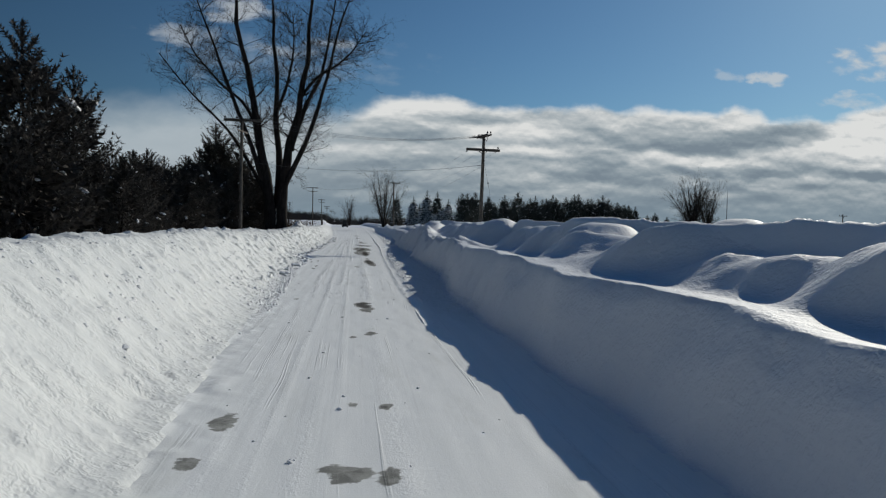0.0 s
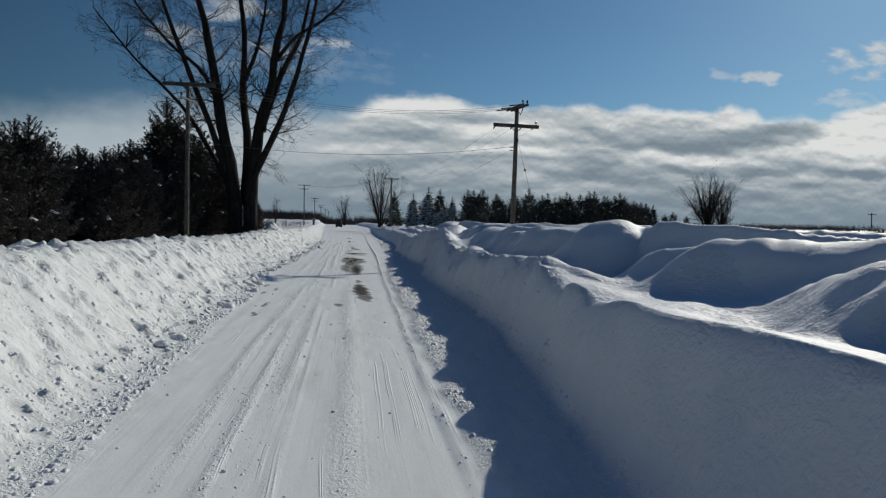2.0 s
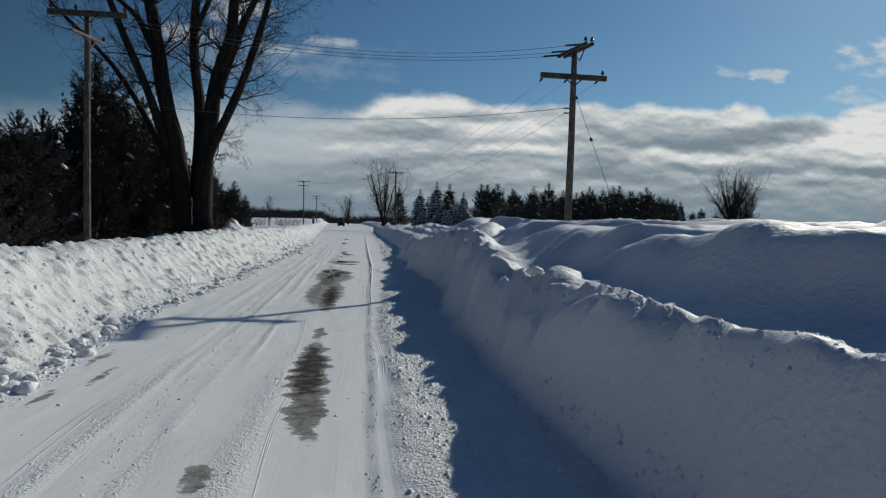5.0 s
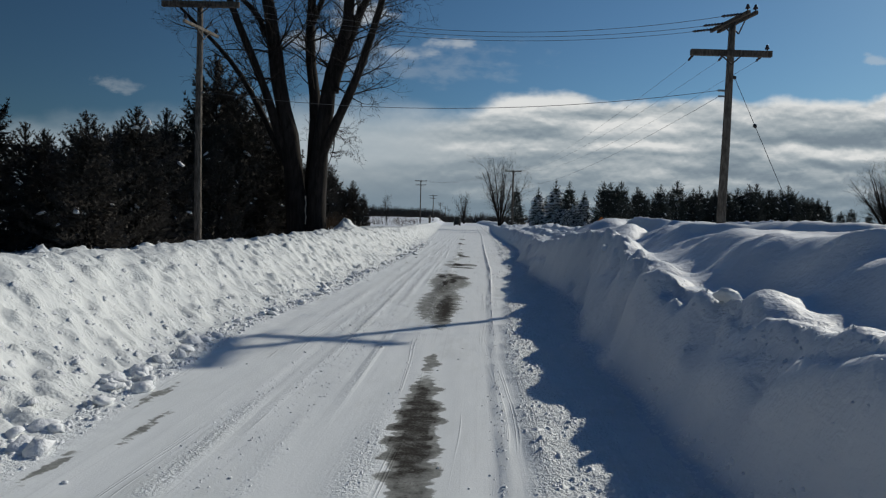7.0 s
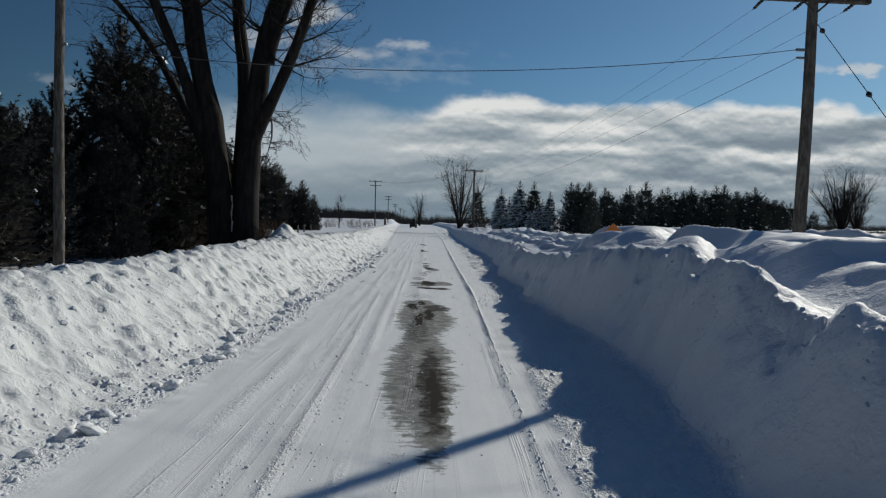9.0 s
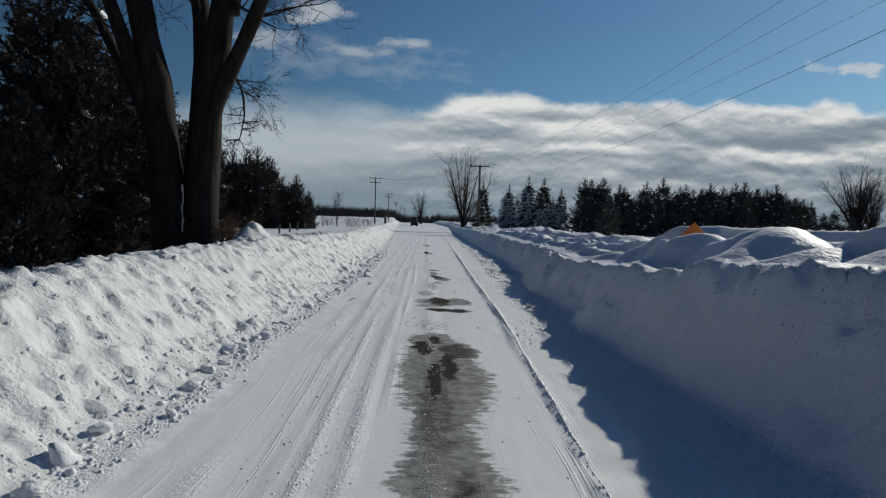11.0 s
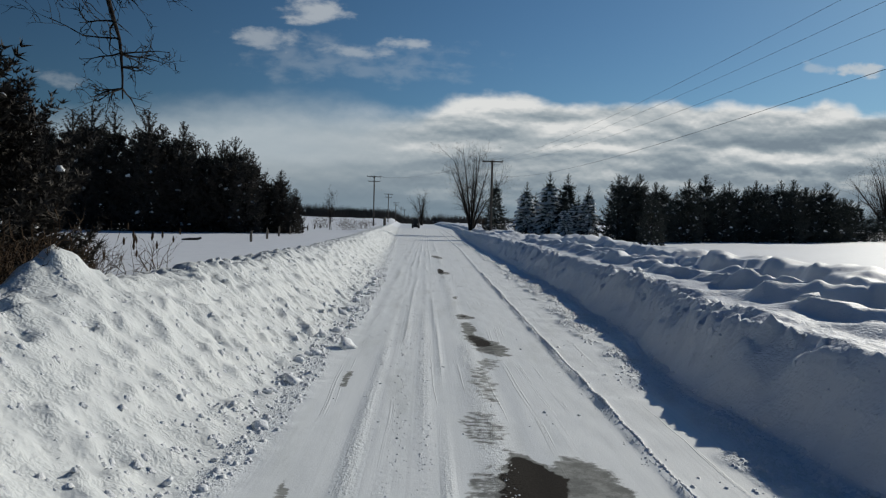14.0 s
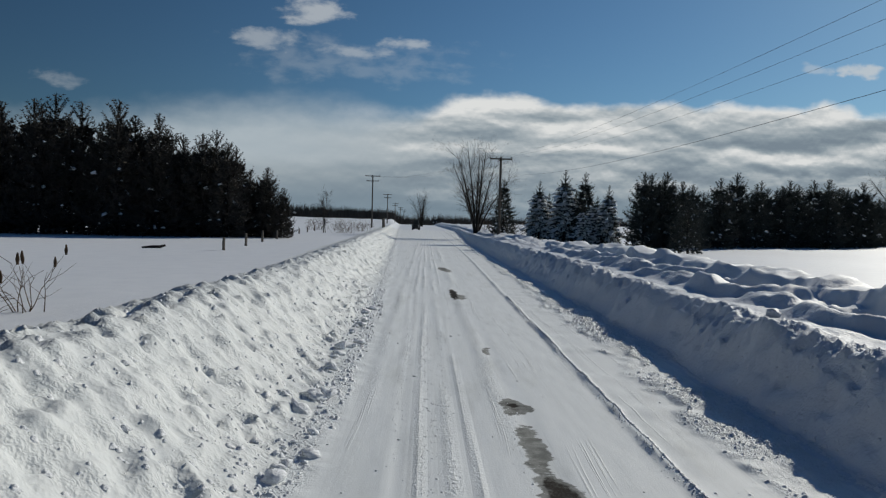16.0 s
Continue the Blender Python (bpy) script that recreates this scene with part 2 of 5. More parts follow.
    return m


M_ROAD = road_material()


def bark_material(name, a, b, scale=6.0):
    m, n = material(name)
    p = place(n)
    ridge = n.noise(scaled(n, p, scale, scale, scale * 0.18), 1.0, 6, 0.65, 0.3)
    blot = n.noise(p, 1.7, 3, 0.5)
    col = n.mix(n.step(ridge, 0.35, 0.68), a, b)
    col = n.mix(n.math("MULTIPLY", n.step(blot, 0.5, 0.75), 0.5), col, tuple(c * 0.6 for c in a))
    finish(n, **{"Base Color": col, "Roughness": 0.9, "Specular IOR Level": 0.15, "Normal": n.bump(ridge, 0.9, 0.05)})
    return m


M_BARK = bark_material("furrowed_bark", (0.014, 0.0115, 0.0105), (0.036, 0.030, 0.027))
M_DARKTWIG = bark_material("dark_twig_bark", (0.018, 0.015, 0.013), (0.045, 0.038, 0.034), 20.0)
M_PALEWOOD = bark_material("peeled_pale_wood", (0.42, 0.38, 0.33), (0.6, 0.56, 0.5), 14.0)
M_POLE = bark_material("weathered_pole_wood", (0.075, 0.064, 0.054), (0.19, 0.168, 0.145), 18.0)
M_ARM = bark_material("weathered_arm_wood", (0.06, 0.05, 0.042), (0.14, 0.122, 0.105), 22.0)
M_POST = bark_material("grey_post_wood", (0.11, 0.095, 0.08), (0.24, 0.21, 0.18), 16.0)
M_STALK = bark_material("dry_brown_stalk", (0.055, 0.035, 0.022), (0.12, 0.08, 0.05), 20.0)


def needle_material(name, a, b):
    m, n = material(name)
    r = n.add("ShaderNodeNewGeometry").outputs["Random Per Island"]
    o = n.add("ShaderNodeObjectInfo").outputs["Random"]
    col = n.mix(r, a, b)
    col = n.mix(n.math("MULTIPLY", o, 0.5), col, tuple(c * 0.6 for c in a))
    finish(n, **{"Base Color": col, "Roughness": 0.75, "Specular IOR Level": 0.2})
    return m


M_PINE = needle_material("dark_pine_needles", (0.046, 0.041, 0.036), (0.10, 0.088, 0.076))
M_SPRUCE = needle_material("spruce_needles", (0.045, 0.052, 0.046), (0.11, 0.115, 0.10))
M_WOODS = needle_material("distant_bare_woods", (0.05, 0.045, 0.042), (0.10, 0.09, 0.08))


def plain(name, col, rough=0.5, metal=0.0, vary=0.25):
    m, n = material(name)
    f = n.noise(place(n), 25.0, 4, 0.6)
    c = n.mix(n.step(f, 0.3, 0.75), col, tuple(v * (1 - vary) for v in col))
    finish(n, **{"Base Color": c, "Roughness": rough, "Metallic": metal, "Normal": n.bump(f, 0.1, 0.01)})
    return m


M_WIRE = plain("dull_aluminium_wire", (0.10, 0.10, 0.105), 0.55, 0.6)
M_STEEL = plain("galvanised_steel", (0.32, 0.33, 0.34), 0.45, 0.9)
M_PORCELAIN = plain("brown_glazed_porcelain", (0.035, 0.03, 0.032), 0.12)
M_RUST = plain("weathered_dark_steel", (0.06, 0.05, 0.045), 0.7, 0.3)
M_ORANGE = plain("orange_sign_sheeting", (0.62, 0.17, 0.015), 0.4, 0.0, 0.15)
M_RUBBER = plain("black_rubber", (0.02, 0.02, 0.02), 0.8)
M_DARKPAINT = plain("dark_machine_paint", (0.035, 0.045, 0.035), 0.45)
M_DARKGLASS = plain("dark_cab_glass", (0.012, 0.014, 0.016), 0.35)


# ---- mesh helpers ----
def mesh_object(name, verts, faces, mat, parent=None, label="", smooth=False):
    me = bpy.data.meshes.new(name)
    me.from_pydata(verts, [], faces)
    me.materials.append(mat)
    if smooth:
        me.polygons.foreach_set("use_smooth", np.ones(len(me.polygons), dtype=bool))
    me.update()
    ob = new(name, me)
    if parent is not None:
        ob.parent = parent
    if label:
        ob["label"] = label
    return ob


def part(name, bm, mat, parent=None, label="", smooth=False):
    me = bpy.data.meshes.new(name)
    bm.to_mesh(me)
    bm.free()
    me.materials.append(mat)
    if smooth:
        me.polygons.foreach_set("use_smooth", np.ones(len(me.polygons), dtype=bool))
    ob = new(name, me)
    if parent is not None:
        ob.parent = parent
    if label:
        ob["label"] = label
    return ob


def thing(name, x, y, z, label, category, group=""):
    e = new(name)
    e.location = (x, y, z)
    e.empty_display_size = 0.2
    return tagged(e, label, category, group)


def tube(verts, faces, pts, radii, sides=6, cap=True):
    """A tapered tube along points, appended to verts and faces."""
    base = len(verts)
    n = len(pts)
    prev = None
    for i, p in enumerate(pts):
        a, b = pts[max(i - 1, 0)], pts[min(i + 1, n - 1)]
        d = (b - a)
        if d.length < 1e-6:
            d = Vector((0, 0, 1))
        d.normalize()
        if prev is None:
            side = d.orthogonal().normalized()
        else:
            side = prev - d * prev.dot(d)
            side = side.normalized() if side.length > 1e-6 else d.orthogonal().normalized()
        prev = side
        up = d.cross(side)
        for k in range(sides):
            t = 2 * math.pi * k / sides
            verts.append(p + (side * math.cos(t) + up * math.sin(t)) * radii[i])
    for i in range(n - 1):
        for k in range(sides):
            q = base + i * sides
            k2 = (k + 1) % sides
            faces.append((q + k, q + k2, q + sides + k2, q + sides + k))
    if cap:
        faces.append(tuple(base + k for k in reversed(range(sides))))
        faces.append(tuple(base + (n - 1) * sides + k for k in range(sides)))


def box(bm, cx, cy, cz, sx, sy, sz, turn=0.0, tilt=0.0, bevel=0.0):
    r = bmesh.ops.create_cube(bm, size=1.0)
    vs = r["verts"]
    bmesh.ops.scale(bm, vec=(sx, sy, sz), verts=vs)
    if bevel > 0:
        es = list({e for v in vs for e in v.link_edges})
        out = bmesh.ops.bevel(bm, geom=es, offset=bevel, segments=1, affect="EDGES")
        vs = list({v for f in out["faces"] for v in f.verts} | {v for v in vs if v.is_valid})
    m = Matrix.Translation((cx, cy, cz)) @ Euler((0, radians(tilt), radians(turn))).to_matrix().to_4x4()
    bmesh.ops.transform(bm, matrix=m, verts=vs)


def rod(bm, a, b, r0, r1=None, sides=10):
    a, b = Vector(a), Vector(b)
    d = b - a
    r = bmesh.ops.create_cone(bm, cap_ends=True, segments=sides, radius1=r0, radius2=r0 if r1 is None else r1, depth=d.length)
    m = Matrix.Translation((a + b) / 2) @ d.to_track_quat("Z", "Y").to_matrix().to_4x4()
    bmesh.ops.transform(bm, matrix=m, verts=r["verts"])


# ---- relief of the snow ----
def hashed(ix, iy, seed):
    h = (ix.astype(np.int64) * 374761393 + iy.astype(np.int64) * 668265263 + seed * 974634777) & 0xFFFFFFFF
    h = ((h ^ (h >> 13)) * 1274126177) & 0xFFFFFFFF
    return ((h ^ (h >> 16)) & 0xFFFFFF) / float(0xFFFFFF)


def vnoise(x, y, seed=0):
    """Smooth value noise, -1 to 1, cell size 1."""
    ix, iy = np.floor(x), np.floor(y)
    fx, fy = x - ix, y - iy
    fx, fy = fx * fx * fx * (fx * (fx * 6 - 15) + 10), fy * fy * fy * (fy * (fy * 6 - 15) + 10)
    a, b = hashed(ix, iy, seed), hashed(ix + 1, iy, seed)
    c, d = hashed(ix, iy + 1, seed), hashed(ix + 1, iy + 1, seed)
    return ((a * (1 - fx) + b * fx) * (1 - fy) + (c * (1 - fx) + d * fx) * fy) * 2 - 1


def fbm(x, y, seed=0, octaves=4, gain=0.5):
    s, amp, tot = 0.0, 1.0, 0.0
    for i in range(octaves):
        c, n = math.cos(0.6 * i), math.sin(0.6 * i)
        s = s + amp * vnoise((x * c - y * n) * 2 ** i + 17.3 * i, (x * n + y * c) * 2 ** i - 9.1 * i, seed + i)
        tot += amp
        amp *= gain
    return s / tot


def ease(v, lo, hi):
    t = np.clip((v - lo) / (hi - lo), 0, 1)
    return t * t * (3 - 2 * t)


LEFT_TOE = ((-60, -1.7), (5, -1.8), (11, -2.1), (20, -2.4), (27, -2.7), (33, -2.7), (40, -3.1), (46, -2.8), (57, -2.6), (70, -2.45), (82, -2.6), (121, -3.9), (160, -5.2), (237, -8.0), (900, -30))
LEFT_TOP = ((-60, 1.62), (10, 1.62), (24, 1.56), (30, 1.47), (39, 1.33), (46, 1.30), (56, 1.38), (66, 1.40), (75, 1.3), (95, 1.15), (130, 1.1), (160, 0.95), (900, 0.95))
RIGHT_TOP_X = ((-60, 3.5), (6, 3.4), (9.5, 3.25), (16, 3.05), (20.5, 3.05), (21.8, 3.2), (23.1, 3.34), (24.4, 3.42), (26, 3.68), (28, 3.82), (32.8, 3.73), (35.5, 3.85), (38, 3.76), (40.7, 3.95), (43.5, 4.35), (46, 4.5), (50, 4.4), (54, 4.05), (57, 4.4), (60, 4.38), (62.5, 4.22), (65, 4.4), (68, 4.9), (75, 5.1), (81, 5.2), (95, 5.3), (106, 5.2), (140, 5.3), (175, 6.0), (237, 7.5), (900, -4))
RIGHT_TOP_Z = ((-60, 1.2), (6, 1.2), (10, 1.24), (16, 1.33), (19, 1.32), (20.5, 1.24), (21.8, 1.21), (23.1, 1.28), (24.4, 1.44), (26, 1.42), (29, 1.36), (33, 1.34), (35.2, 1.36), (37, 1.32), (38.4, 1.34), (39.6, 1.58), (40.6, 1.48), (41.7, 1.62), (44, 1.66), (47, 1.72), (50, 1.62), (54, 1.32), (57.6, 1.14), (63, 1.1), (75, 1.06), (106, 1.1), (140, 1.1), (175, 1.0), (900, 0.9))
# wind-heaped mounds behind the right bank: x, y, height, half-widths across and along
MOUNDS = ((5.6, 27.0, 2.2, 1.1, 1.4), (6.5, 25.6, 1.9, 1.1, 1.5), (5.15, 47.5, 2.12, 1.1, 1.6), (5.4, 51.0, 2.2, 1.3, 2.2), (6.6, 53.4, 2.15, 1.4, 2.0), (5.3, 55.6, 2.0, 1.0, 1.6), (6.2, 55.2, 2.0, 1.3, 1.5), (5.1, 49.2, 1.95, 1.0, 2.0),
          (7.9, 14.2, 2.2, 1.7, 2.0), (5.6, 15.8, 2.05, 1.2, 1.5), (5.2, 6.3, 1.6, 1.2, 1.4), (7.2, 3.0, 1.7, 2.0, 2.0), (8.4, 21.8, 2.0, 1.6, 2.0),
          (9.2, 8.0, 1.9, 1.8, 2.2), (10.4, 17.0, 1.9, 1.7, 2.4), (8.4, 32.9, 2.2, 1.6, 2.2), (6.9, 59.8, 1.6, 0.9, 2.2))


def along(table, y):
    return np.interp(y, [a for a, _ in table], [b for _, b in table])


def left_toe(y):
    return along(LEFT_TOE, y) + 0.12 * fbm(y * 0.45, y * 0 + 3.3, 5, 3)


def right_toe(y):
    return along(RIGHT_TOP_X, y) - np.interp(y, (0, 24, 34, 50, 60), (0.62, 0.68, 0.85, 1.05, 1.1)) + 0.20 * fbm(y * 0.5, y * 0 + 1.7, 8, 4, 0.6)


def right_rut(y):
    return np.interp(y, (0, 24, 37, 44, 55, 68, 85, 110), (1.1, 1.2, 1.4, 1.5, 1.78, 1.85, 2.0, 2.3)) + 0.03 * vnoise(y * 0.5, y * 0, 6)


def rubble(x, y):
    """Where crushed snow lies outside the right tyre track, 0 to 1."""
    first = np.interp(y, (0, 20, 40, 50, 58, 120), (0.15, 0.12, 0.12, 0.45, 0.8, 1.1))
    return ease(x - right_rut(y) - first - (0.12 + 0.25 * ease(y, 42, 55)) * fbm(x * 1.5, y * 1.2, 35, 3), 0.0, 0.3) * ease(y, 12, 20) * (1 - 0.65 * ease(y, 43, 52) * (1 - ease(fbm(x * 2.2, y * 1.6, 36, 2), -0.35, 0.15)))


def dunes(a, b, length, seed):
    """Wind drifts, 0 to 1: steep on the side towards the road, drawn out gently on the other."""
    s = a / length + 0.45 * fbm(a * 0.5 / length, b * 0.42 / length, seed, 2) + 0.10 * fbm(a * 1.6 / length, b * 1.3 / length, seed + 1, 2)
    cell = np.floor(s)
    c = s - cell
    tall = 0.45 + 0.55 * (0.5 + 0.5 * vnoise(b * 0.35 / length, cell * 3.7, seed + 2))
    return tall * np.minimum(ease(c, 0.0, 0.40), (1 - c) / 0.68)


def relief(x, y):
    lt, rt = left_toe(y), right_toe(y)
    far = ease(y, 90, 200)
    # the road leans slightly to its right
    road = -0.028 * np.clip(x, -3.6, 4.5)
    # tyre tracks
    drift = 0.06 * vnoise(y * 0.07, y * 0, 4)
    for cx, wd, dp in ((-1.28, 0.07, 0.007), (-0.72, 0.10, 0.0015), (-1.9, 0.12, 0.002), (0.62, 0.22, 0.0015)):
        c = cx + drift + 0.05 * vnoise(y * 0.11, y * 0 + cx, 3)
        d = (x - c) / wd
        dp = dp * (0.35 + 0.65 * ease(y, 12, 26))
        road = road - dp * np.exp(-d * d) + dp * 0.8 * (np.exp(-((np.abs(d) - 1.5) ** 2) * 5))
    rut = right_rut(y)
    rx = x - rut
    road = road + ((0.022 + 0.028 * ease(y, 42, 55)) * np.exp(-(rx / (0.032 + 0.018 * ease(y, 42, 55))) ** 2) + 0.03 * ease(rx, -0.05, 0.06)) * ease(y, 14, 22) * (0.75 + 0.4 * vnoise(y * 1.9, y * 0, 9))
    road = road + 0.006 * fbm(x * 5, y * 1.4, 21, 3)
    # rubble of ploughed snow outside the right track
    rough = rubble(x, y)
    road = road + rough * ((0.045 + 0.03 * ease(x, 1.9, 2.7)) * np.maximum(fbm(x * 4.6, y * 4.4, 31, 3, 0.7), -0.15) + 0.03)
    rough_l = ease(lt + 0.75 - x, 0, 0.7)
    road = road + rough_l * 0.05 * np.maximum(fbm(x * 4.0, y * 4.0, 33, 3, 0.6), -0.1)
    # left bank
    ltop = along(LEFT_TOP, y) + 0.07 * fbm(y * 0.5, y * 0 + 9, 12, 4, 0.6)
    u = lt - x
    rise = ease(u, 0.0, 2.25) * 0.75 + 0.25 * np.clip(u / 2.0, 0, 1)
    clods = 0.06 * np.abs(fbm(x * 1.4, y * 1.2, 41, 3, 0.5)) + 0.13 * np.maximum(fbm(x * 4.6, y * 4.0, 45, 2, 0.6) - 0.02, 0) - 0.20 * np.maximum(fbm(x * 3.4, y * 3.0, 46, 2) - 0.30, 0)
    clods = clods + 0.030 * vnoise(x * 7.1, y * 6.6, 48) + 0.09 * np.maximum(vnoise(x * 5.3 + y * 1.1, y * 4.9, 49) - 0.45, 0) + 0.04 * fbm(x * 0.9, y * 0.8, 47, 2) - 0.04
    # heap thrown against the big tree
    clods = clods + (0.55 + 0.25 * fbm(x * 1.8, y * 1.8, 43, 3)) * np.exp(-((x + 5.35) / 0.55) ** 2 - ((y - 60.6) / 0.8) ** 2)
    back = ease(u, 2.3, 4.6)
    field_l = 0.62 + 0.10 * fbm(x * 0.08, y * 0.08, 51, 3) + ease(y, 200, 620) * (4.0 + 0.012 * np.clip(-x, 0, 500))
    field_l = field_l + 0.012 * fbm(x * 0.9, y * 0.9, 52, 3)
    hl = 0.08 + ltop * rise + clods * (0.55 + 0.45 * ease(y, 12, 26)) * ease(u, 0.05, 0.35) * (1 - 0.8 * back)
    hl = hl * (1 - back) + field_l * back
    # right bank, its hollow and the wind-heaped drifts behind it
    cx, cz = along(RIGHT_TOP_X, y), along(RIGHT_TOP_Z, y)
    cx = cx + 0.22 * fbm(y * 0.45, y * 0 + 4, 61, 3)
    lumpy = ease(y, 18, 26) * (1 - 0.65 * ease(y, 50, 57))
    knob = np.maximum(fbm(x * 0.9, y * 0.95, 64, 2) + 0.05, 0) ** 0.7
    cz = cz + (0.06 + 0.06 * ease(y, 22, 28) * (1 - ease(y, 48, 56))) * fbm(y * 0.75, y * 0 + 7, 63, 2, 0.5) + (0.30 * knob - 0.11) * lumpy
    push = (0.20 * fbm(x * 1.2, y * 0.8, 66, 2) + 0.07 * fbm(x * 4.0, y * 2.0, 67, 2)) * (0.45 + 0.55 * lumpy)
    v = np.clip((x - rt + push) / np.maximum(cx - rt, 0.5), 0, 1.6)
    face = cz * (0.35 * np.clip(v, 0, 1) + 0.65 * ease(v, 0.0, 1.1))
    block = np.abs(fbm(x * 1.2, y * 0.7, 71, 2, 0.5))
    face = face + (0.20 * block * lumpy + 0.08 * np.abs(fbm(x * 4.2, y * 1.7, 72, 2, 0.55)) + 0.05 * fbm(x * 7.5, y * 3.8, 73, 2) * (0.35 + 0.65 * ease(y, 18, 26)) - 0.10 * lumpy - 0.03) * ease(v, 0.05, 0.45)
    low_rough = ease(v, 0.02, 0.15) * (1 - ease(v, 0.42 + 0.15 * fbm(y * 0.8, y * 0 + 5, 76, 2), 0.62 + 0.15 * fbm(y * 0.8, y * 0 + 5, 76, 2)))
    face = face + 0.07 * fbm(v * 3.2, y * 0.22, 78, 3) * ease(v, 0.1, 0.4) * (1 - ease(v, 0.8, 1.0)) * (1 - 0.5 * lumpy)
    face = face + low_rough * (0.05 * fbm(x * 5.5, y * 5.2, 77, 2, 0.6) - 0.03 - 0.05 * ease(y, 2, 8))
    behind = x - cx
    field_r = 0.50 + 0.12 * fbm(x * 0.07, y * 0.07, 81, 3) + ease(y, 250, 800) * 1.5
    field_r = field_r + 0.014 * fbm(x * 0.8 + y * 0.4, y * 0.5, 82, 3)
    near_end = 1 - ease(y, 56.5, 62)
    # drifts drawn out by the wind, smooth behind and steep in front
    wx, wy = x + 0.45 * fbm(x * 0.45, y * 0.45, 90, 2), y + 0.6 * fbm(x * 0.45, y * 0.45, 92, 2)
    a, b = wx * 0.75 + wy * 0.66, wx * 0.66 - wy * 0.75
    heap = np.zeros_like(x)
    for mx, my, mh, ax, ay in MOUNDS:
        near = (np.abs(x - mx) < 4 * ax) & (np.abs(y - my) < 4 * ay)
        if not near.any():
            continue
        dx, dy = wx[near] - mx, wy[near] - my
        p, q = (dx * 0.68 + dy * 0.73) / ay, (dx * 0.73 - dy * 0.68) / ax
        p = np.where(p < 0, p * 1.3, p * 0.75)
        r = np.sqrt(p * p + q * q)
        top = mh * np.where(r < 0.45, 1 - 0.10 * (r / 0.45) ** 2, 0.90 * np.exp(-(np.maximum(r - 0.45, 0) / 0.95) ** 1.5))
        heap[near] = np.maximum(heap[near], top)
    floor = 1.12 + 0.12 * fbm(x * 0.6, y * 0.5, 86, 3)
    close = ease(y, 28.5, 32.5) * (1 - ease(y, 46, 50))
    start = 0.7 - 0.4 * close + (0.75 - 0.55 * close) * fbm(y * 0.30, y * 0 + 2, 87, 3) + 0.35 * (1 - 0.6 * close) * fbm(x * 0.5, y * 0.8, 88, 2)
    start = np.maximum(start + 0.8 * np.exp(-((y - 22.0) / 3.0) ** 2) - 0.9 * np.exp(-((y - 12.5) / 3.5) ** 2), 0.1)
    foot = ease(behind - start, 0.0, 1.3 + 0.2 * close)
    crown = dunes(a, b, 3.0, 91)
    near_mass = floor - 0.12 * close + foot * (0.30 + 0.50 * close + (0.80 - 0.52 * close) * crown + 0.10 * dunes(a, b, 1.15, 101) + 0.10 * fbm(wx * 0.35, wy * 0.30, 89, 3))
    near_mass = np.maximum(near_mass, heap) * (1 - ease(behind, 12, 22)) + field_r * ease(behind, 12, 22)
    ridge_x = 3.0 + 0.5 * fbm(y * 0.25, y * 0 + 8, 84, 2)
    ridge = np.exp(-(np.maximum(np.abs(behind - ridge_x) - 0.35, 0) / np.where(behind < ridge_x, 0.38, 1.4)) ** 2)
    sastrugi = np.maximum(fbm(a * 0.45, b * 1.5, 83, 3, 0.55) + 0.1, 0)
    far_mass = field_r + 0.12 + (0.90 + 0.18 * fbm(y * 0.35, y * 0 + 6, 82, 3)) * ridge * (1 - 0.35 * ease(y, 85, 120))
    heaps = 0.9 * dunes(a, b, 1.6, 93) + 0.55 * np.maximum(fbm(a * 0.9, b * 1.3, 94, 2), 0) + 0.3 * (0.5 + 0.5 * vnoise(x * 0.5, y * 0.3, 95))
    far_mass = np.maximum(far_mass, (0.88 + 0.40 * heaps) * (1 - ease(behind, 2.8, 4.6)) + 0.3 * ease(behind, 2.8, 4.6))
    far_mass = np.maximum(far_mass, np.minimum(heap * 0.82, 1.5) * (1 - ease(behind, 3.2, 4.4)))
    far_mass = far_mass + (0.12 * sastrugi + 0.16 * np.maximum(fbm(x * 0.9, y * 0.8, 94, 2), 0)) * ease(behind, 0.5, 1.2) * (1 - ease(behind, 4.0, 5.5))
    far_mass = far_mass + (0.10 * dunes(a, b, 2.3, 96) + 0.07 * (1 - np.abs(fbm(a * 0.9, b * 0.7, 97, 3, 0.6)) * 2.2).clip(0, 1)) * ease(behind, 0.55, 1.3) * (1 - ease(behind, 4.2, 5.6)) * (1 - ease(y, 85, 110))
    ripple = (0.03 * fbm(b * 0.9, a * 1.4, 95, 4) + 0.06 * sastrugi) * ease(behind, 0.2, 1.2) * (1 - ease(behind, 9, 14))
    crust = 0.10 * np.maximum(fbm(a * 0.9, b * 2.4, 98, 3, 0.6), 0) + 0.05 * (1 - np.abs(fbm(a * 0.5, b * 1.7, 99, 2)) * 3).clip(0, 1)
    hb = near_mass * near_end + far_mass * (1 - near_end) + ripple + crust * ease(behind, 0.3, 1.0) * (1 - ease(behind, 6, 10)) * 0.35
    shelf = ease(y, 52, 58)
    hb = np.where(behind < 3.0, np.maximum(hb, shelf * (cz - 0.05 * behind - 0.04)), hb)
    lip = np.exp(-(np.maximum(behind, 0) / 0.8) ** 2) * (1 - shelf) + shelf * (1 - ease(behind, 0.7, 1.3))
    hb = hb * (1 - lip) + np.maximum(cz, 0.2) * lip
    hr = np.where(behind < 0, face, np.maximum(hb, 0.3))
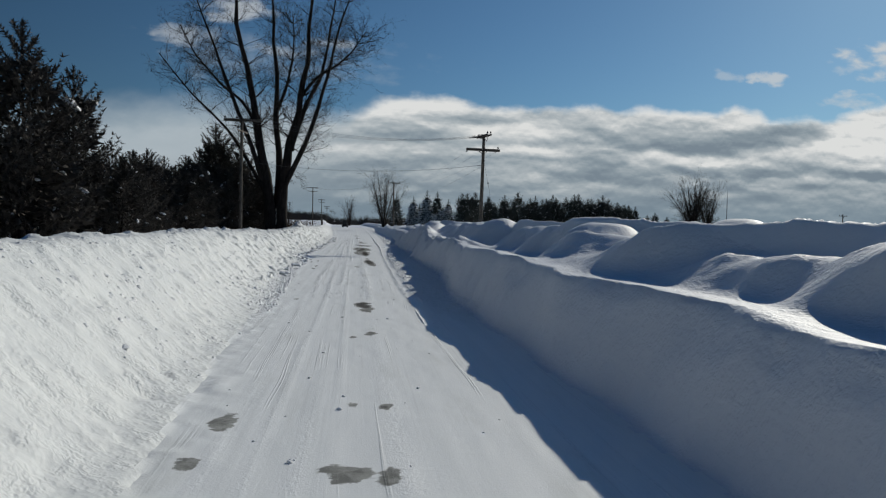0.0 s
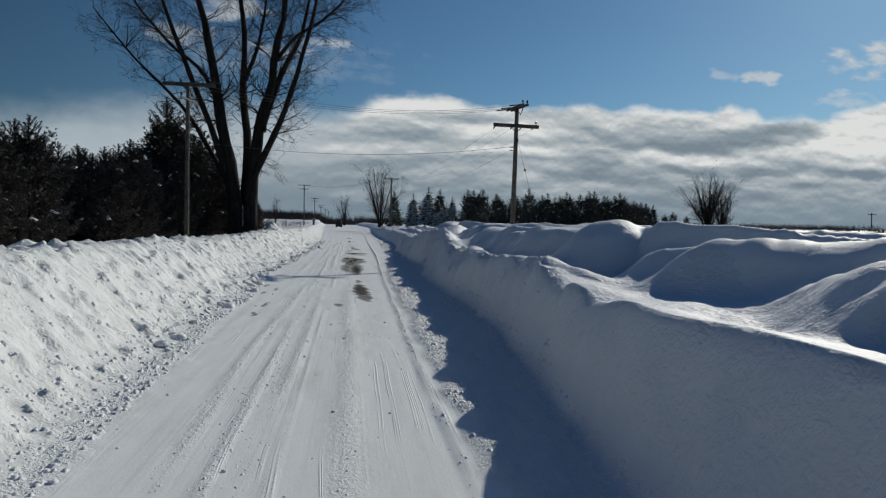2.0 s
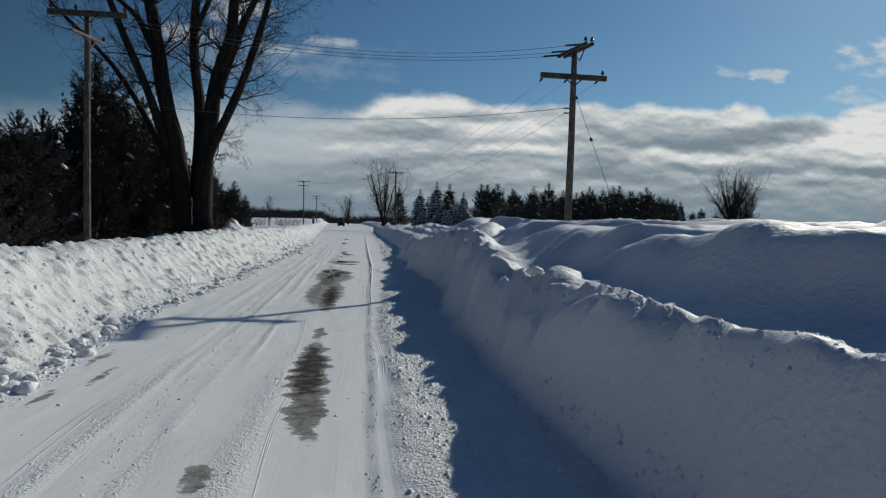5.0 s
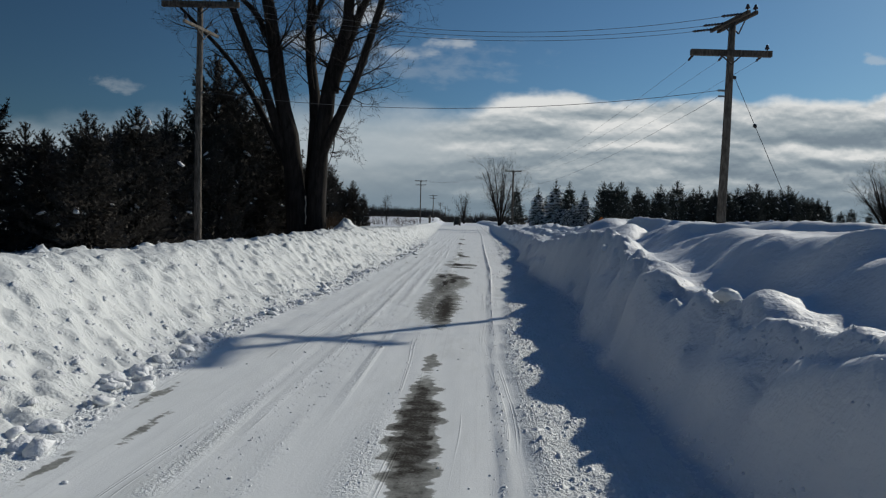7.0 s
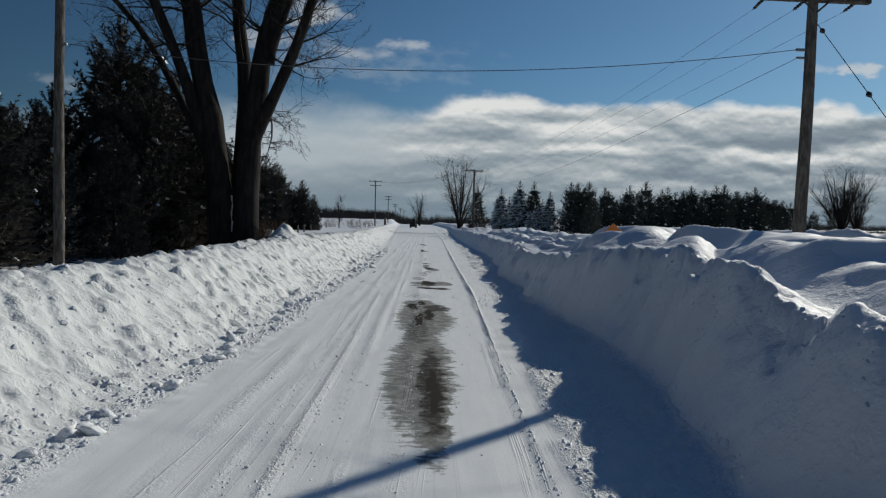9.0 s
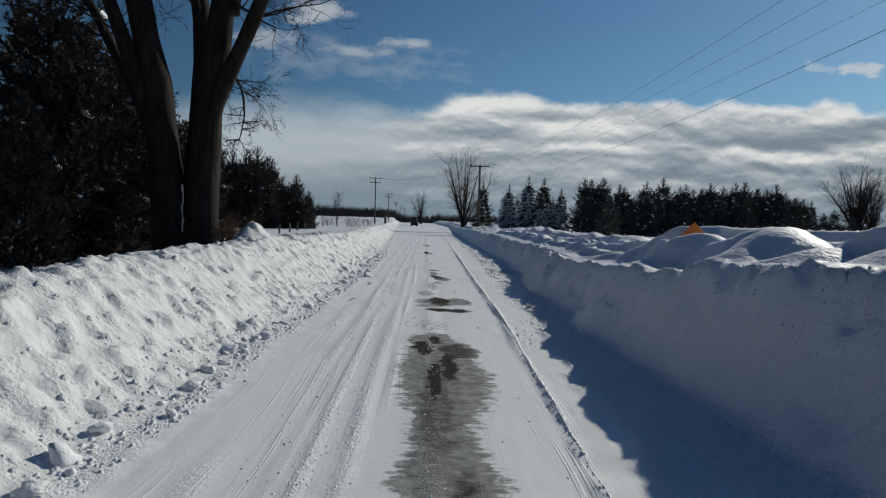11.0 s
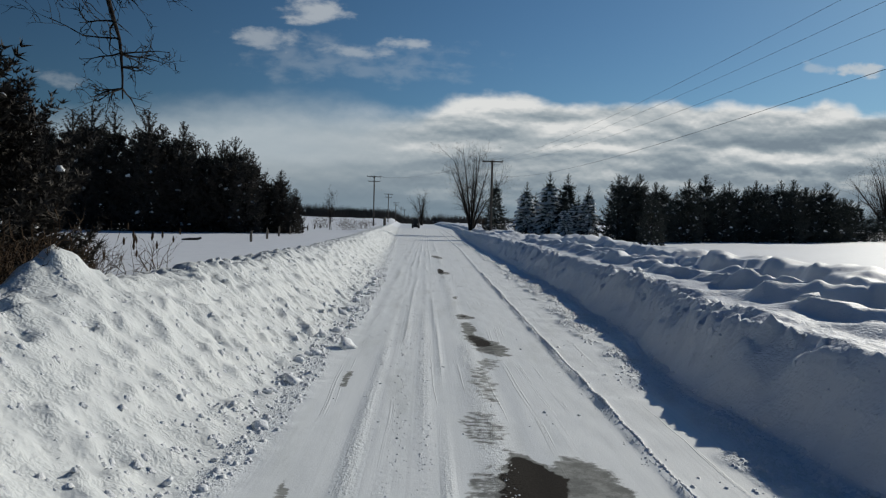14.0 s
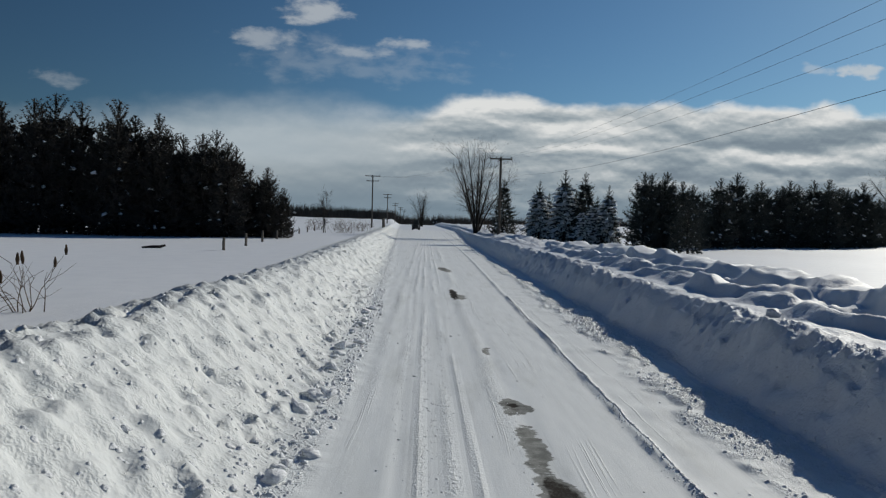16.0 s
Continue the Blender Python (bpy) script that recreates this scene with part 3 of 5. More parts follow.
    rough_top = ease(behind, -0.85, -0.25) * (1 - ease(behind, 0.1, 0.6)) * ease(y, 20, 36) * ease(fbm(x * 0.3, y * 0.25, 74, 2), -0.35, 0.1)
    hr = hr + rough_top * (0.08 + 0.07 * ease(y, 54, 60)) * fbm(x * 5.2, y * 4.8, 75, 2, 0.75)
    blend = ease(x - rt, 0.0, 0.4)
    hr = road * (1 - blend) + np.maximum(hr, road) * blend
    h = np.where(x < lt, hl, np.where(x > rt, hr, road))
    # where the road meets the cross road far ahead the ploughed snow closes it off
    return h * (1 - far) + far * (np.where((x > lt - 2) & (x < rt + 2), h * 0.75, h))


def steps(*spans):
    out = []
    for a, b, s in spans:
        out.append(np.arange(a, b - 1e-6, s))
    return np.concatenate(out + [np.array([spans[-1][1]])])


def grow(a, b, first, rate):
    out, s = [a], first
    while out[-1] + s < b:
        out.append(out[-1] + s)
        s *= rate
    return np.array(out + [b])


XS = np.concatenate([-grow(14, 900, 0.5, 1.19)[::-1][:-1], steps((-14, -7, 0.25), (-7, -1.5, 0.062), (-1.5, 2.4, 0.055), (2.4, 7.6, 0.065), (7.6, 12.5, 0.17), (12.5, 20, 0.45)),
                     grow(20, 900, 0.6, 1.18)[1:]])
YS = np.concatenate([-grow(0, 60, 0.1, 1.25)[::-1][:-1], steps((0, 22, 0.075), (22, 74, 0.059), (74, 95, 0.13)), grow(95, 1500, 0.16, 1.045)[1:]])
GX, GY = np.meshgrid(XS, YS)
GZ = relief(GX, GY)
FX, FY = (GX[:-1, :-1] + GX[1:, 1:]) / 2, (GY[:-1, :-1] + GY[1:, 1:]) / 2
IDX = np.arange(GX.size).reshape(GX.shape)
QUADS = np.stack([IDX[:-1, :-1], IDX[:-1, 1:], IDX[1:, 1:], IDX[1:, :-1]], -1)


def surface(x, y):
    """Height of the snow at a place."""
    return float(relief(np.array([float(x)]), np.array([float(y)]))[0])


# places where asphalt shows: x, y, half-width, half-length, strength
BARE = ((0.34, 50.0, 0.80, 3.4, 0.62), (0.46, 50.4, 0.17, 1.5, 1.0), (0.28, 52.6, 0.16, 0.6, 1.0), (0.28, 44.6, 0.62, 4.4, 0.62), (0.45, 43.6, 0.28, 3.6, 0.92), (0.24, 48.6, 0.30, 3.2, 0.85), (0.15, 51.0, 0.42, 1.8, 0.72), (0.22, 49.6, 0.12, 1.4, 1.15), (0.48, 43.2, 0.10, 1.6, 1.1), (0.48, 57.8, 0.36, 0.45, 0.9),
        (0.50, 34.6, 0.26, 2.3, 0.92), (0.48, 37.4, 0.14, 0.7, 0.62), (0.58, 32.8, 0.24, 1.3, 0.82), (0.36, 51.8, 0.5, 0.6, 0.7),
        (0.02, 58.4, 0.26, 0.8, 0.5), (0.12, 57.4, 0.4, 0.45, 0.52), (0.1, 60.2, 0.3, 0.9, 0.46), (0.3, 62.5, 0.25, 1.4, 0.44), (0.5, 63.8, 0.25, 0.6, 0.5), (0.44, 58.6, 0.34, 0.85, 1.6), (0.92, 58.5, 0.46, 0.95, 0.66), (0.40, 56.75, 0.36, 0.34, 1.35), (0.85, 56.65, 0.38, 0.32, 1.0), (0.18, 54.2, 0.5, 0.9, 0.36), (0.2, 52.6, 0.5, 0.8, 0.7), (0.6, 51.6, 0.42, 0.9, 0.9), (0.05, 51.7, 0.2, 0.8, 1.1),
        (0.68, 65.3, 0.36, 0.9, 0.8), (0.55, 65.8, 0.22, 0.5, 1.2), (0.40, 69.4, 0.26, 0.45, 0.8), (0.35, 69.5, 0.07, 0.12, 1.4), (0.38, 67.6, 0.20, 1.1, 0.7), (0.45, 66.2, 0.26, 0.6, 0.95), (0.34, 73.7, 0.10, 0.5, 0.6),
        (0.10, 84.4, 0.16, 2.0, 1.35), (0.3, 83.5, 0.25, 1.0, 0.6), (0.02, 97.0, 0.3, 1.6, 0.8), (0.25, 96.0, 0.25, 1.5, 0.6),
        (0.0, 16.7, 0.24, 0.75, 0.9), (0.14, 16.2, 0.14, 0.3, 0.7), (0.07, 12.6, 0.12, 0.3, 0.66), (-0.24, 12.2, 0.07, 0.14, 0.8), (0.07, 16.0, 0.16, 0.5, 0.7), (0.13, 7.8, 0.09, 0.14, 0.85), (-0.22, 7.8, 0.07, 0.12, 0.6), (-0.28, 5.85, 0.24, 0.2, 0.75), (0.08, 5.7, 0.14, 0.2, 0.7),
        (-1.45, 7.2, 0.18, 0.36, 0.66), (-1.54, 6.05, 0.12, 0.2, 0.7), (-1.62, 17.6, 0.08, 0.2, 0.7), (-1.86, 28.6, 0.09, 0.45, 0.62), (-1.84, 30.3, 0.08, 0.6, 0.6), (-2.4, 31.2, 0.09, 0.8, 0.56), (-2.35, 35.0, 0.09, 0.7, 0.58), (-1.95, 34.0, 0.07, 0.7, 0.56), (-2.2, 33.0, 0.06, 0.5, 0.66), (-0.09, 30.6, 0.16, 0.4, 0.6),
        (-1.75, 62.3, 0.07, 0.6, 0.62), (-1.85, 58.0, 0.06, 0.5, 0.62), (0.61, 34.1, 0.12, 1.0, 0.6), (0.66, 32.1, 0.14, 0.8, 0.6))


def bare_mask(x, y):
    m = np.zeros_like(x)
    wx = x + 0.15 * fbm(x * 2.6, y * 4.5, 111, 4, 0.65)
    wy = y + 0.40 * fbm(x * 3.4, y * 1.8, 113, 4, 0.65)
    for bx, by, ax, ay, s in BARE:
        near = (np.abs(y - by) < ay * 2.6 + 0.6) & (np.abs(x - bx) < ax * 2.6 + 0.4)
        if near.any():
            kx, ky = min(1.0, 0.3 + ax / 0.35), min(1.0, 0.2 + ay / 1.0)
            dx, dy = x[near] + (wx[near] - x[near]) * kx - bx, y[near] + (wy[near] - y[near]) * ky - by
            r = np.sqrt((dx / ax) ** 2 + (dy / ay) ** 2)
            m[near] = np.maximum(m[near], s * (1 - ease(r, 0.55, 1.2)))
    return m


def sheet(name, mask, mat, label, attribute=False):
    q = QUADS[mask]
    used, inv = np.unique(q, return_inverse=True)
    inv = inv.reshape(q.shape)
    co3 = np.stack([GX.ravel()[used], GY.ravel()[used], GZ.ravel()[used]], -1).astype(np.float32)
    me = bpy.data.meshes.new(name)
    me.vertices.add(len(co3))
    me.vertices.foreach_set("co", co3.ravel())
    me.loops.add(inv.size)
    me.loops.foreach_set("vertex_index", inv.ravel().astype(np.int32))
    me.polygons.add(len(inv))
    me.polygons.foreach_set("loop_start", np.arange(0, inv.size, 4, dtype=np.int32))
    me.polygons.foreach_set("use_smooth", np.ones(len(inv), dtype=bool))
    me.update(calc_edges=True)
    if attribute:
        at = me.attributes.new("bare", "FLOAT", "POINT")
        at.data.foreach_set("value", bare_mask(co3[:, 0].astype(float), co3[:, 1].astype(float)).astype(np.float32))
        at = me.attributes.new("rubble", "FLOAT", "POINT")
        xx, yy = co3[:, 0].astype(float), co3[:, 1].astype(float)
        edge_l = 0.8 * ease(left_toe(yy) + 0.55 - xx, 0, 0.5)
        bands = np.zeros_like(xx)
        for k, (c, wd) in enumerate(((-1.30, 0.085), (-0.97, 0.06), (-0.62, 0.09), (-0.38, 0.05), (0.16, 0.16), (-1.75, 0.12))):
            strength = ease(fbm(yy * 0.16, yy * 0 + 3.7 * k, 121 + k, 3), -0.35, 0.25)
            bands = np.maximum(bands, strength * np.exp(-((xx - c - 0.05 * vnoise(yy * 0.2, yy * 0 + k, 131)) / wd) ** 2))
        at.data.foreach_set("value", np.maximum(np.maximum(rubble(xx, yy), edge_l * ease(yy, 8, 20)), 0.55 * bands * (0.3 + 0.7 * ease(yy, 12, 26))).astype(np.float32))
    me.materials.append(mat)
    return tagged(new(name, me), label, "snow", kind="structure")


LT, RT = left_toe(FY), right_toe(FY)
m_road = (FX >= LT) & (FX <= RT) & (FY < 237)
m_left = (FX < LT) & (FX > LT - 4.7) & (FY < 237)
m_right = (FX > RT) & (FX < RT + 2.7) & (FY < 237)
sheet("road", m_road, M_ROAD, "packed snow road with tyre tracks and bare asphalt", True)
sheet("snow_bank_left", m_left, M_BANKL, "ploughed bank of lumpy sunlit snow")
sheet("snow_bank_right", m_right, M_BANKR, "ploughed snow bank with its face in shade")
sheet("ground", ~(m_road | m_left | m_right), M_DRIFT, "snow-covered field heaped by the wind beside the road")


# ---- utility poles and wires ----
def insulator(bm, x, y, z):
    rod(bm, (x, y, z), (x, y, z + 0.09), 0.018, sides=8)
    rod(bm, (x, y, z + 0.07), (x, y, z + 0.13), 0.075, 0.055, 12)
    rod(bm, (x, y, z + 0.13), (x, y, z + 0.20), 0.05, 0.03, 12)


def shaft(height, r0, r1, lean, parent):
    v, f = [], []
    k = 9
    pts = [Vector((lean * i / k * height, 0.02 * math.sin(i), -0.8 + (height + 0.8) * i / k)) for i in range(k + 1)]
    tube(v, f, pts, [r0 + (r1 - r0) * i / k for i in range(k + 1)], 14)
    return mesh_object("shaft", v, f, M_POLE, parent, "weathered round timber shaft", True)


def crossarm(parent, cx, cy, cz, length, turn, ins, slope=0.0, size=0.12, mat=None):
    bm = bmesh.new()
    box(bm, cx, cy, cz, length, size * 0.75, size, turn, slope, 0.012)
    arm = part("crossarm", bm, mat or M_ARM, parent, "squared timber crossarm")
    c, s = math.cos(radians(turn)), math.sin(radians(turn))
    for u in ins:
        bm = bmesh.new()
        insulator(bm, cx + c * u, cy + s * u, cz - math.tan(radians(slope)) * u + size * 0.45)
        part("insulator", bm, M_PORCELAIN, arm, "dark glazed pin insulator", True)
    for sgn in (-1, 1):
        bm = bmesh.new()
        rod(bm, (cx + c * 0.36 * sgn + s * 0.06, cy + s * 0.36 * sgn - c * 0.06, cz - 0.04), (cx + s * 0.08, cy - c * 0.08, cz - 0.36), 0.022, sides=6)
        part("brace", bm, M_RUST, parent, "dark weathered steel brace")
    return arm


GZ_R = surface(9.0, 50.0)
right_pole = thing("utility_pole", 8.98, 50.0, GZ_R, "weathered timber power pole with two crossarms and guy wire", "utility pole", "power poles")
hr_ = 8.5 - GZ_R
shaft(hr_, 0.15, 0.105, 0.022, right_pole)
zl = 7.42 - GZ_R
crossarm(right_pole, 0.08, -0.15, zl + 0.02, 2.5, -1.5, (1.1,), 1.4, 0.19)
zu = 8.45 - GZ_R
crossarm(right_pole, 0.28, 0.02, zu, 2.15, 101, (-0.98,), 0.0, 0.12)
crossarm(right_pole, 0.03, -0.03, zu, 2.15, 101, (-0.98,), 0.0, 0.12)
for u in (-0.75, 0.3, 0.98):      # strings of the line that crosses the road
    bm = bmesh.new()
    cx, cy = 0.05 + math.cos(radians(101)) * u, math.sin(radians(101)) * u
    for i in range(6):
        rod(bm, (cx - 0.06 - 0.1 * i, cy, zu + 0.03 - 0.012 * i), (cx - 0.16 - 0.1 * i, cy, zu + 0.018 - 0.012 * i), 0.05, 0.02, 10)
    part("strain_insulator", bm, M_PORCELAIN, right_pole, "string of dark insulator discs", True)
for u in (-1.15, -0.2, 1.0):        # strings of the line ahead
    bm = bmesh.new()
    for i in range(5):
        rod(bm, (0.08 + u, -0.10 + 0.1 * i, zl - 0.02 - 0.015 * i), (0.08 + u, 0.0 + 0.1 * i, zl - 0.035 - 0.015 * i), 0.04, 0.018, 10)
    part("strain_insulator", bm, M_PORCELAIN, right_pole, "string of dark insulator discs", True)
bm = bmesh.new()
box(bm, -0.12, 0, 6.3 - GZ_R, 0.22, 0.06, 0.06, bevel=0.008)
part("bracket", bm, M_STEEL, right_pole, "small steel wire bracket")
bm = bmesh.new()
box(bm, -0.12, 0, 6.12 - GZ_R, 0.2, 0.05, 0.05, bevel=0.008)
part("bracket", bm, M_STEEL, right_pole, "small steel wire bracket")
v, f = [], []
g0, g1 = Vector((0.12, -0.1, 6.95 - GZ_R)), Vector((0.03, -5.7, 1.45 - GZ_R))
tube(v, f, [g0.lerp(g1, i / 6) for i in range(7)], [0.008] * 7, 6)
guy = mesh_object("guy_wire", v, f, M_WIRE, right_pole, "taut steel guy wire")
for tt in (0.06, 0.375):
    bm = bmesh.new()
    p = g0.lerp(g1, tt)
    d = (g1 - g0).normalized() * 0.07
    rod(bm, p - d, p, 0.03, 0.06, 10)
    rod(bm, p, p + d, 0.06, 0.03, 10)
    part("strain_insulator", bm, M_PORCELAIN, guy, "egg-shaped guy insulator", True)

GZ_L = surface(-8.1, 50.7)
left_pole = thing("utility_pole", -8.35, 50.7, GZ_L, "weathered timber power pole beside dark pines", "utility pole", "power poles")
shaft(9.15 - GZ_L, 0.13, 0.095, 0.008, left_pole)
crossarm(left_pole, 0.14, -0.13, 9.05 - GZ_L, 2.6, 2, (-1.2, 1.2, -0.4), 0.0, 0.19)
crossarm(left_pole, 0.12, 0.0, 8.27 - GZ_L, 2.0, 79, (-0.9, 0.9), 0.0, 0.11, M_POST)
bm = bmesh.new()
box(bm, 0.12, 0, 6.15 - GZ_L, 0.2, 0.06, 0.06, bevel=0.008)
part("bracket", bm, M_STEEL, left_pole, "small steel wire bracket")


def far_pole(x, y, top, arms, label):
    g = surface(x, y)
    t = thing("utility_pole", x, y, g, label, "utility pole", "power poles")
    shaft(top - g, 0.17, 0.13, 0.0, t)
    for k, (dz, ln) in enumerate(arms):
        crossarm(t, 0, -0.15, top - g - dz, ln, 0, (-ln * 0.47, ln * 0.47, -ln * 0.2), 0.0, 0.15)
    return t


far_pole(7.55, 138.6, 10.2, ((0.25, 2.6),), "tall timber power pole beside a bare tree")
far_pole(-13.0, 212.0, 12.4, ((0.25, 3.3), (1.35, 2.7)), "far timber power pole with two crossarms")
for x, y, top in ((-14.0, 290.0, 10.6), (-15.0, 370.0, 9.6), (-15.5, 450.0, 9.6), (-16.0, 530.0, 9.4)):
    far_pole(x, y, top + surface(x, y) * 0.5, ((0.25, 3.0), (1.3, 2.4)), "far timber power pole with two crossarms")
far_pole(133.0, 172.0, 6.6, ((0.5, 2.4),), "far power pole across a snowy field")


def wire(a, b, sag, r=0.011, n=24):
    a, b = Vector(a), Vector(b)
    v, f = [], []
    pts = []
    for i in range(n + 1):
        t = i / n
        p = a.lerp(b, t)
        p.z -= 4 * sag * t * (1 - t)
        pts.append(p)
    tube(v, f, pts, [r] * (n + 1), 5)
    return tagged(mesh_object("power_wire", v, f, M_WIRE), "thin grey overhead power wire between poles", "wire", "overhead wires")


for (x0, y0, z0), (x1, y1, z1) in (((8.52, 49.27, 8.4), (-7.0, 50.5, 9.22)), ((8.32, 50.3, 8.4), (-8.6, 50.5, 9.27)), ((8.19, 50.96, 8.4), (-9.3, 50.5, 9.22))):
    wire((x0, y0, z0), (x1, y1, z1), 0.75, 0.008)
wire((8.75, 50.0, 6.3), (-8.1, 50.7, 6.15), 0.55, 0.009)
for dx, ex in ((-1.15, -1.2), (-0.2, -0.5), (1.0, 1.2)):
    wire((9.06 + dx, 50.4, 7.32), (7.55 + ex, 138.4, 10.15), 1.3, 0.0045, 40)
wire((8.8, 50.0, 6.12), (7.5, 138.6, 8.3), 1.4, 0.0065, 40)
for dx in (-1.2, -0.5, 1.2):
    wire((7.55 + dx, 138.4, 10.15), (-13 + dx, 212, 12.3), 1.2, 0.008, 20)
    wire((-13 + dx, 212, 12.3), (-14 + dx, 290, 12.0), 1.2, 0.009, 16)


# ---- leafless trees ----
class Bare:
    """Grows limbs and twigs of a leafless tree."""

    def __init__(self, seed):
        self.r = random.Random(seed)
        self.tv, self.tf = [], []

    def twig(self, p, d, length, rad, depth, kids, droop, parent_seg=4):
        r = self.r
        n = parent_seg if depth > 0 else 2
        pts, dirs = [p.copy()], [d.copy()]
        q, e = p.copy(), d.copy()
        for i in range(n):
            e = (e + Vector((r.gauss(0, 0.24), r.gauss(0, 0.24), r.gauss(0.03 - droop, 0.2)))).normalized()
            q = q + e * (length / n)
            pts.append(q.copy())
            dirs.append(e.copy())
        rr = [rad * (1 - 0.75 * i / n) for i in range(n + 1)]
        tube(self.tv, self.tf, pts, rr, 3 if rad < 0.03 else 5, False)
        if depth <= 0:
            return
        for k in range(kids):
            t = r.uniform(0.25, 1.0)
            i = min(int(t * n), n - 1)
            b = pts[i].lerp(pts[i + 1], t * n - i)
            side = dirs[i].orthogonal()
            side.rotate(Matrix.Rotation(r.uniform(0, 6.283), 3, dirs[i]))
            nd = (dirs[i] * r.uniform(0.7, 1.2) + side * r.uniform(0.5, 1.0) + Vector((0, 0, 0.15))).normalized()
            self.twig(b, nd, length * r.uniform(0.38, 0.62), max(rr[i] * 0.55, 0.007), depth - 1, max(kids - 1, 2), droop, parent_seg)


def limb_mesh(points, r0, r1, sides=10, flare=0.0, seed=0):
    v, f = [], []
    pts, rad = [], []
    n = len(points) - 1
    for i in range(n):
        a, b = Vector(points[i]), Vector(points[i + 1])
        for k in range(3):
            t = k / 3
            pts.append(a.lerp(b, t))
    pts.append(Vector(points[-1]))
    m = len(pts) - 1
    out = []
    for i, p in enumerate(pts):
        w = 1.0 if 0 < i < m else 0.0
        a, b = pts[max(i - 1, 0)], pts[min(i + 1, m)]
        out.append(p * 0.5 + (a + b) * 0.25 if w else p)
    for i in range(m + 1):
        s = i / m
        rad.append((r0 + (r1 - r0) * s ** 1.15) * (1 + flare * math.exp(-s * 16)) * (1 + 0.06 * math.sin(i * 2.1 + seed)))
    out = [p + noise.noise_vector(p * 0.33 + Vector((seed * 5.0, 0, 0))) * min(0.06 * i, 0.42) * r0 * 2.2 for i, p in enumerate(out)]
    tube(v, f, out, rad, sides)
    for i in range(len(v)):
        q = v[i]
        v[i] = q + noise.noise_vector(q * 1.3) * 0.035
    return v, f, out, rad


def big_tree():
    bx, by = -6.6, 60.2
    g = surface(bx, by)
    t = thing("bare_tree", bx, by, g, "large leafless many-stemmed tree with dark furrowed bark", "tree")
    stems = (
        ("trunk", ((-6.5, 0, 0.3), (-6.45, 0, 3), (-6.15, 0.1, 5.9), (-5.6, 0.2, 9), (-5.0, 0.4, 12.5), (-4.5, 0.6, 17), (-4.0, 0.6, 21), (-3.6, 0.4, 25)), 0.49, 0.05, 0.3),
        ("limb", ((-6.38, 0.0, 4.0), (-6.1, -0.05, 5.3), (-4.9, -0.5, 7.6), (-3.7, -1.0, 10.5), (-2.7, -1.3, 14), (-1.7, -1.6, 18), (-0.6, -1.8, 21.5)), 0.27, 0.04, 0.1),
        ("limb", ((-5.75, 0.15, 8.0), (-5.5, 0.25, 9.2), (-4.5, 0.7, 12), (-3.1, 1.3, 15), (-2.4, 1.8, 19), (-1.9, 2.0, 23.5)), 0.25, 0.04, 0.1),
        ("limb", ((-6.95, 0.5, 0.3), (-6.9, 0.8, 4), (-6.8, 1.0, 8), (-7.05, 1.3, 12), (-7.35, 1.6, 16), (-7.6, 1.9, 21), (-7.8, 2.0, 25)), 0.36, 0.04, 0.3),
        ("trunk", ((-7.22, 0.0, 0.3), (-7.42, 0, 3.5), (-8.0, 0.1, 7), (-8.9, 0.2, 11), (-9.7, 0.2, 15), (-10.5, 0.1, 20), (-11.2, 0, 24.5)), 0.51, 0.05, 0.4),
        ("limb", ((-7.55, 0, 3.9), (-7.85, -0.05, 5.1), (-8.9, -0.6, 8), (-10.4, -1.2, 12), (-11.8, -1.8, 16), (-13.2, -2.2, 20)), 0.28, 0.04, 0.1),
        ("limb", ((-7.5, 0.0, 3.4), (-7.9, 0.2, 4.5), (-9.2, 0.8, 6.6), (-10.6, 1.4, 9), (-12.8, 2.0, 11.2), (-15.2, 2.6, 13.6), (-17.4, 3.0, 16.4)), 0.20, 0.035, 0.1),
        ("limb", ((-8.7, 0.2, 10.2), (-9.9, 0.9, 12.2), (-11.9, 1.4, 13.6), (-13.8, 1.2, 15.8), (-15.2, 1.4, 18.5)), 0.15, 0.03, 0.1),
        ("limb", ((-4.9, 0.4, 12.8), (-3.5, 0.0, 14.4), (-1.9, -0.3, 15.2), (-0.5, 0.2, 16.8), (0.6, 0.2, 18.6)), 0.14, 0.03, 0.1),
        ("limb", ((-6.85, 0.95, 6.0), (-6.8, 2.4, 7.2), (-6.6, 4.2, 6.9), (-6.8, 5.8, 6.1), (-7.2, 7.0, 5.5), (-7.6, 8.0, 5.0)), 0.065, 0.015, 0.1),
        ("limb", ((-7.0, 1.2, 11.5), (-6.2, 1.8, 14.0), (-5.8, 2.2, 17.0), (-5.9, 2.6, 20.5)), 0.15, 0.03, 0.1),
    )
    grow_ = Bare(7)
    for si, (nm, pts, r0, r1, flare) in enumerate(stems):
        local = [(x - bx, y, z - g) for x, y, z in pts]
        v, f, line, rad = limb_mesh(local, r0, r1, 14 if nm == "trunk" else 10, flare, si)
        mesh_object(nm, v, f, M_BARK, t, "", True)
        m = len(line) - 1
        slim = si == 9
        for k in range(22 if slim else 62):
            s = grow_.r.uniform(0.36 if nm == "limb" else 0.42, 1.0)
            i = min(int(s * m), m - 1)
            d = (line[i + 1] - line[i]).normalized()
            a = grow_.r.uniform(0, 6.283)
            out = Vector((math.cos(a), math.sin(a) * 0.8, 0.0))
            nd = (d * 0.55 + out * 0.9 + Vector((0, 0, 0.1))).normalized()
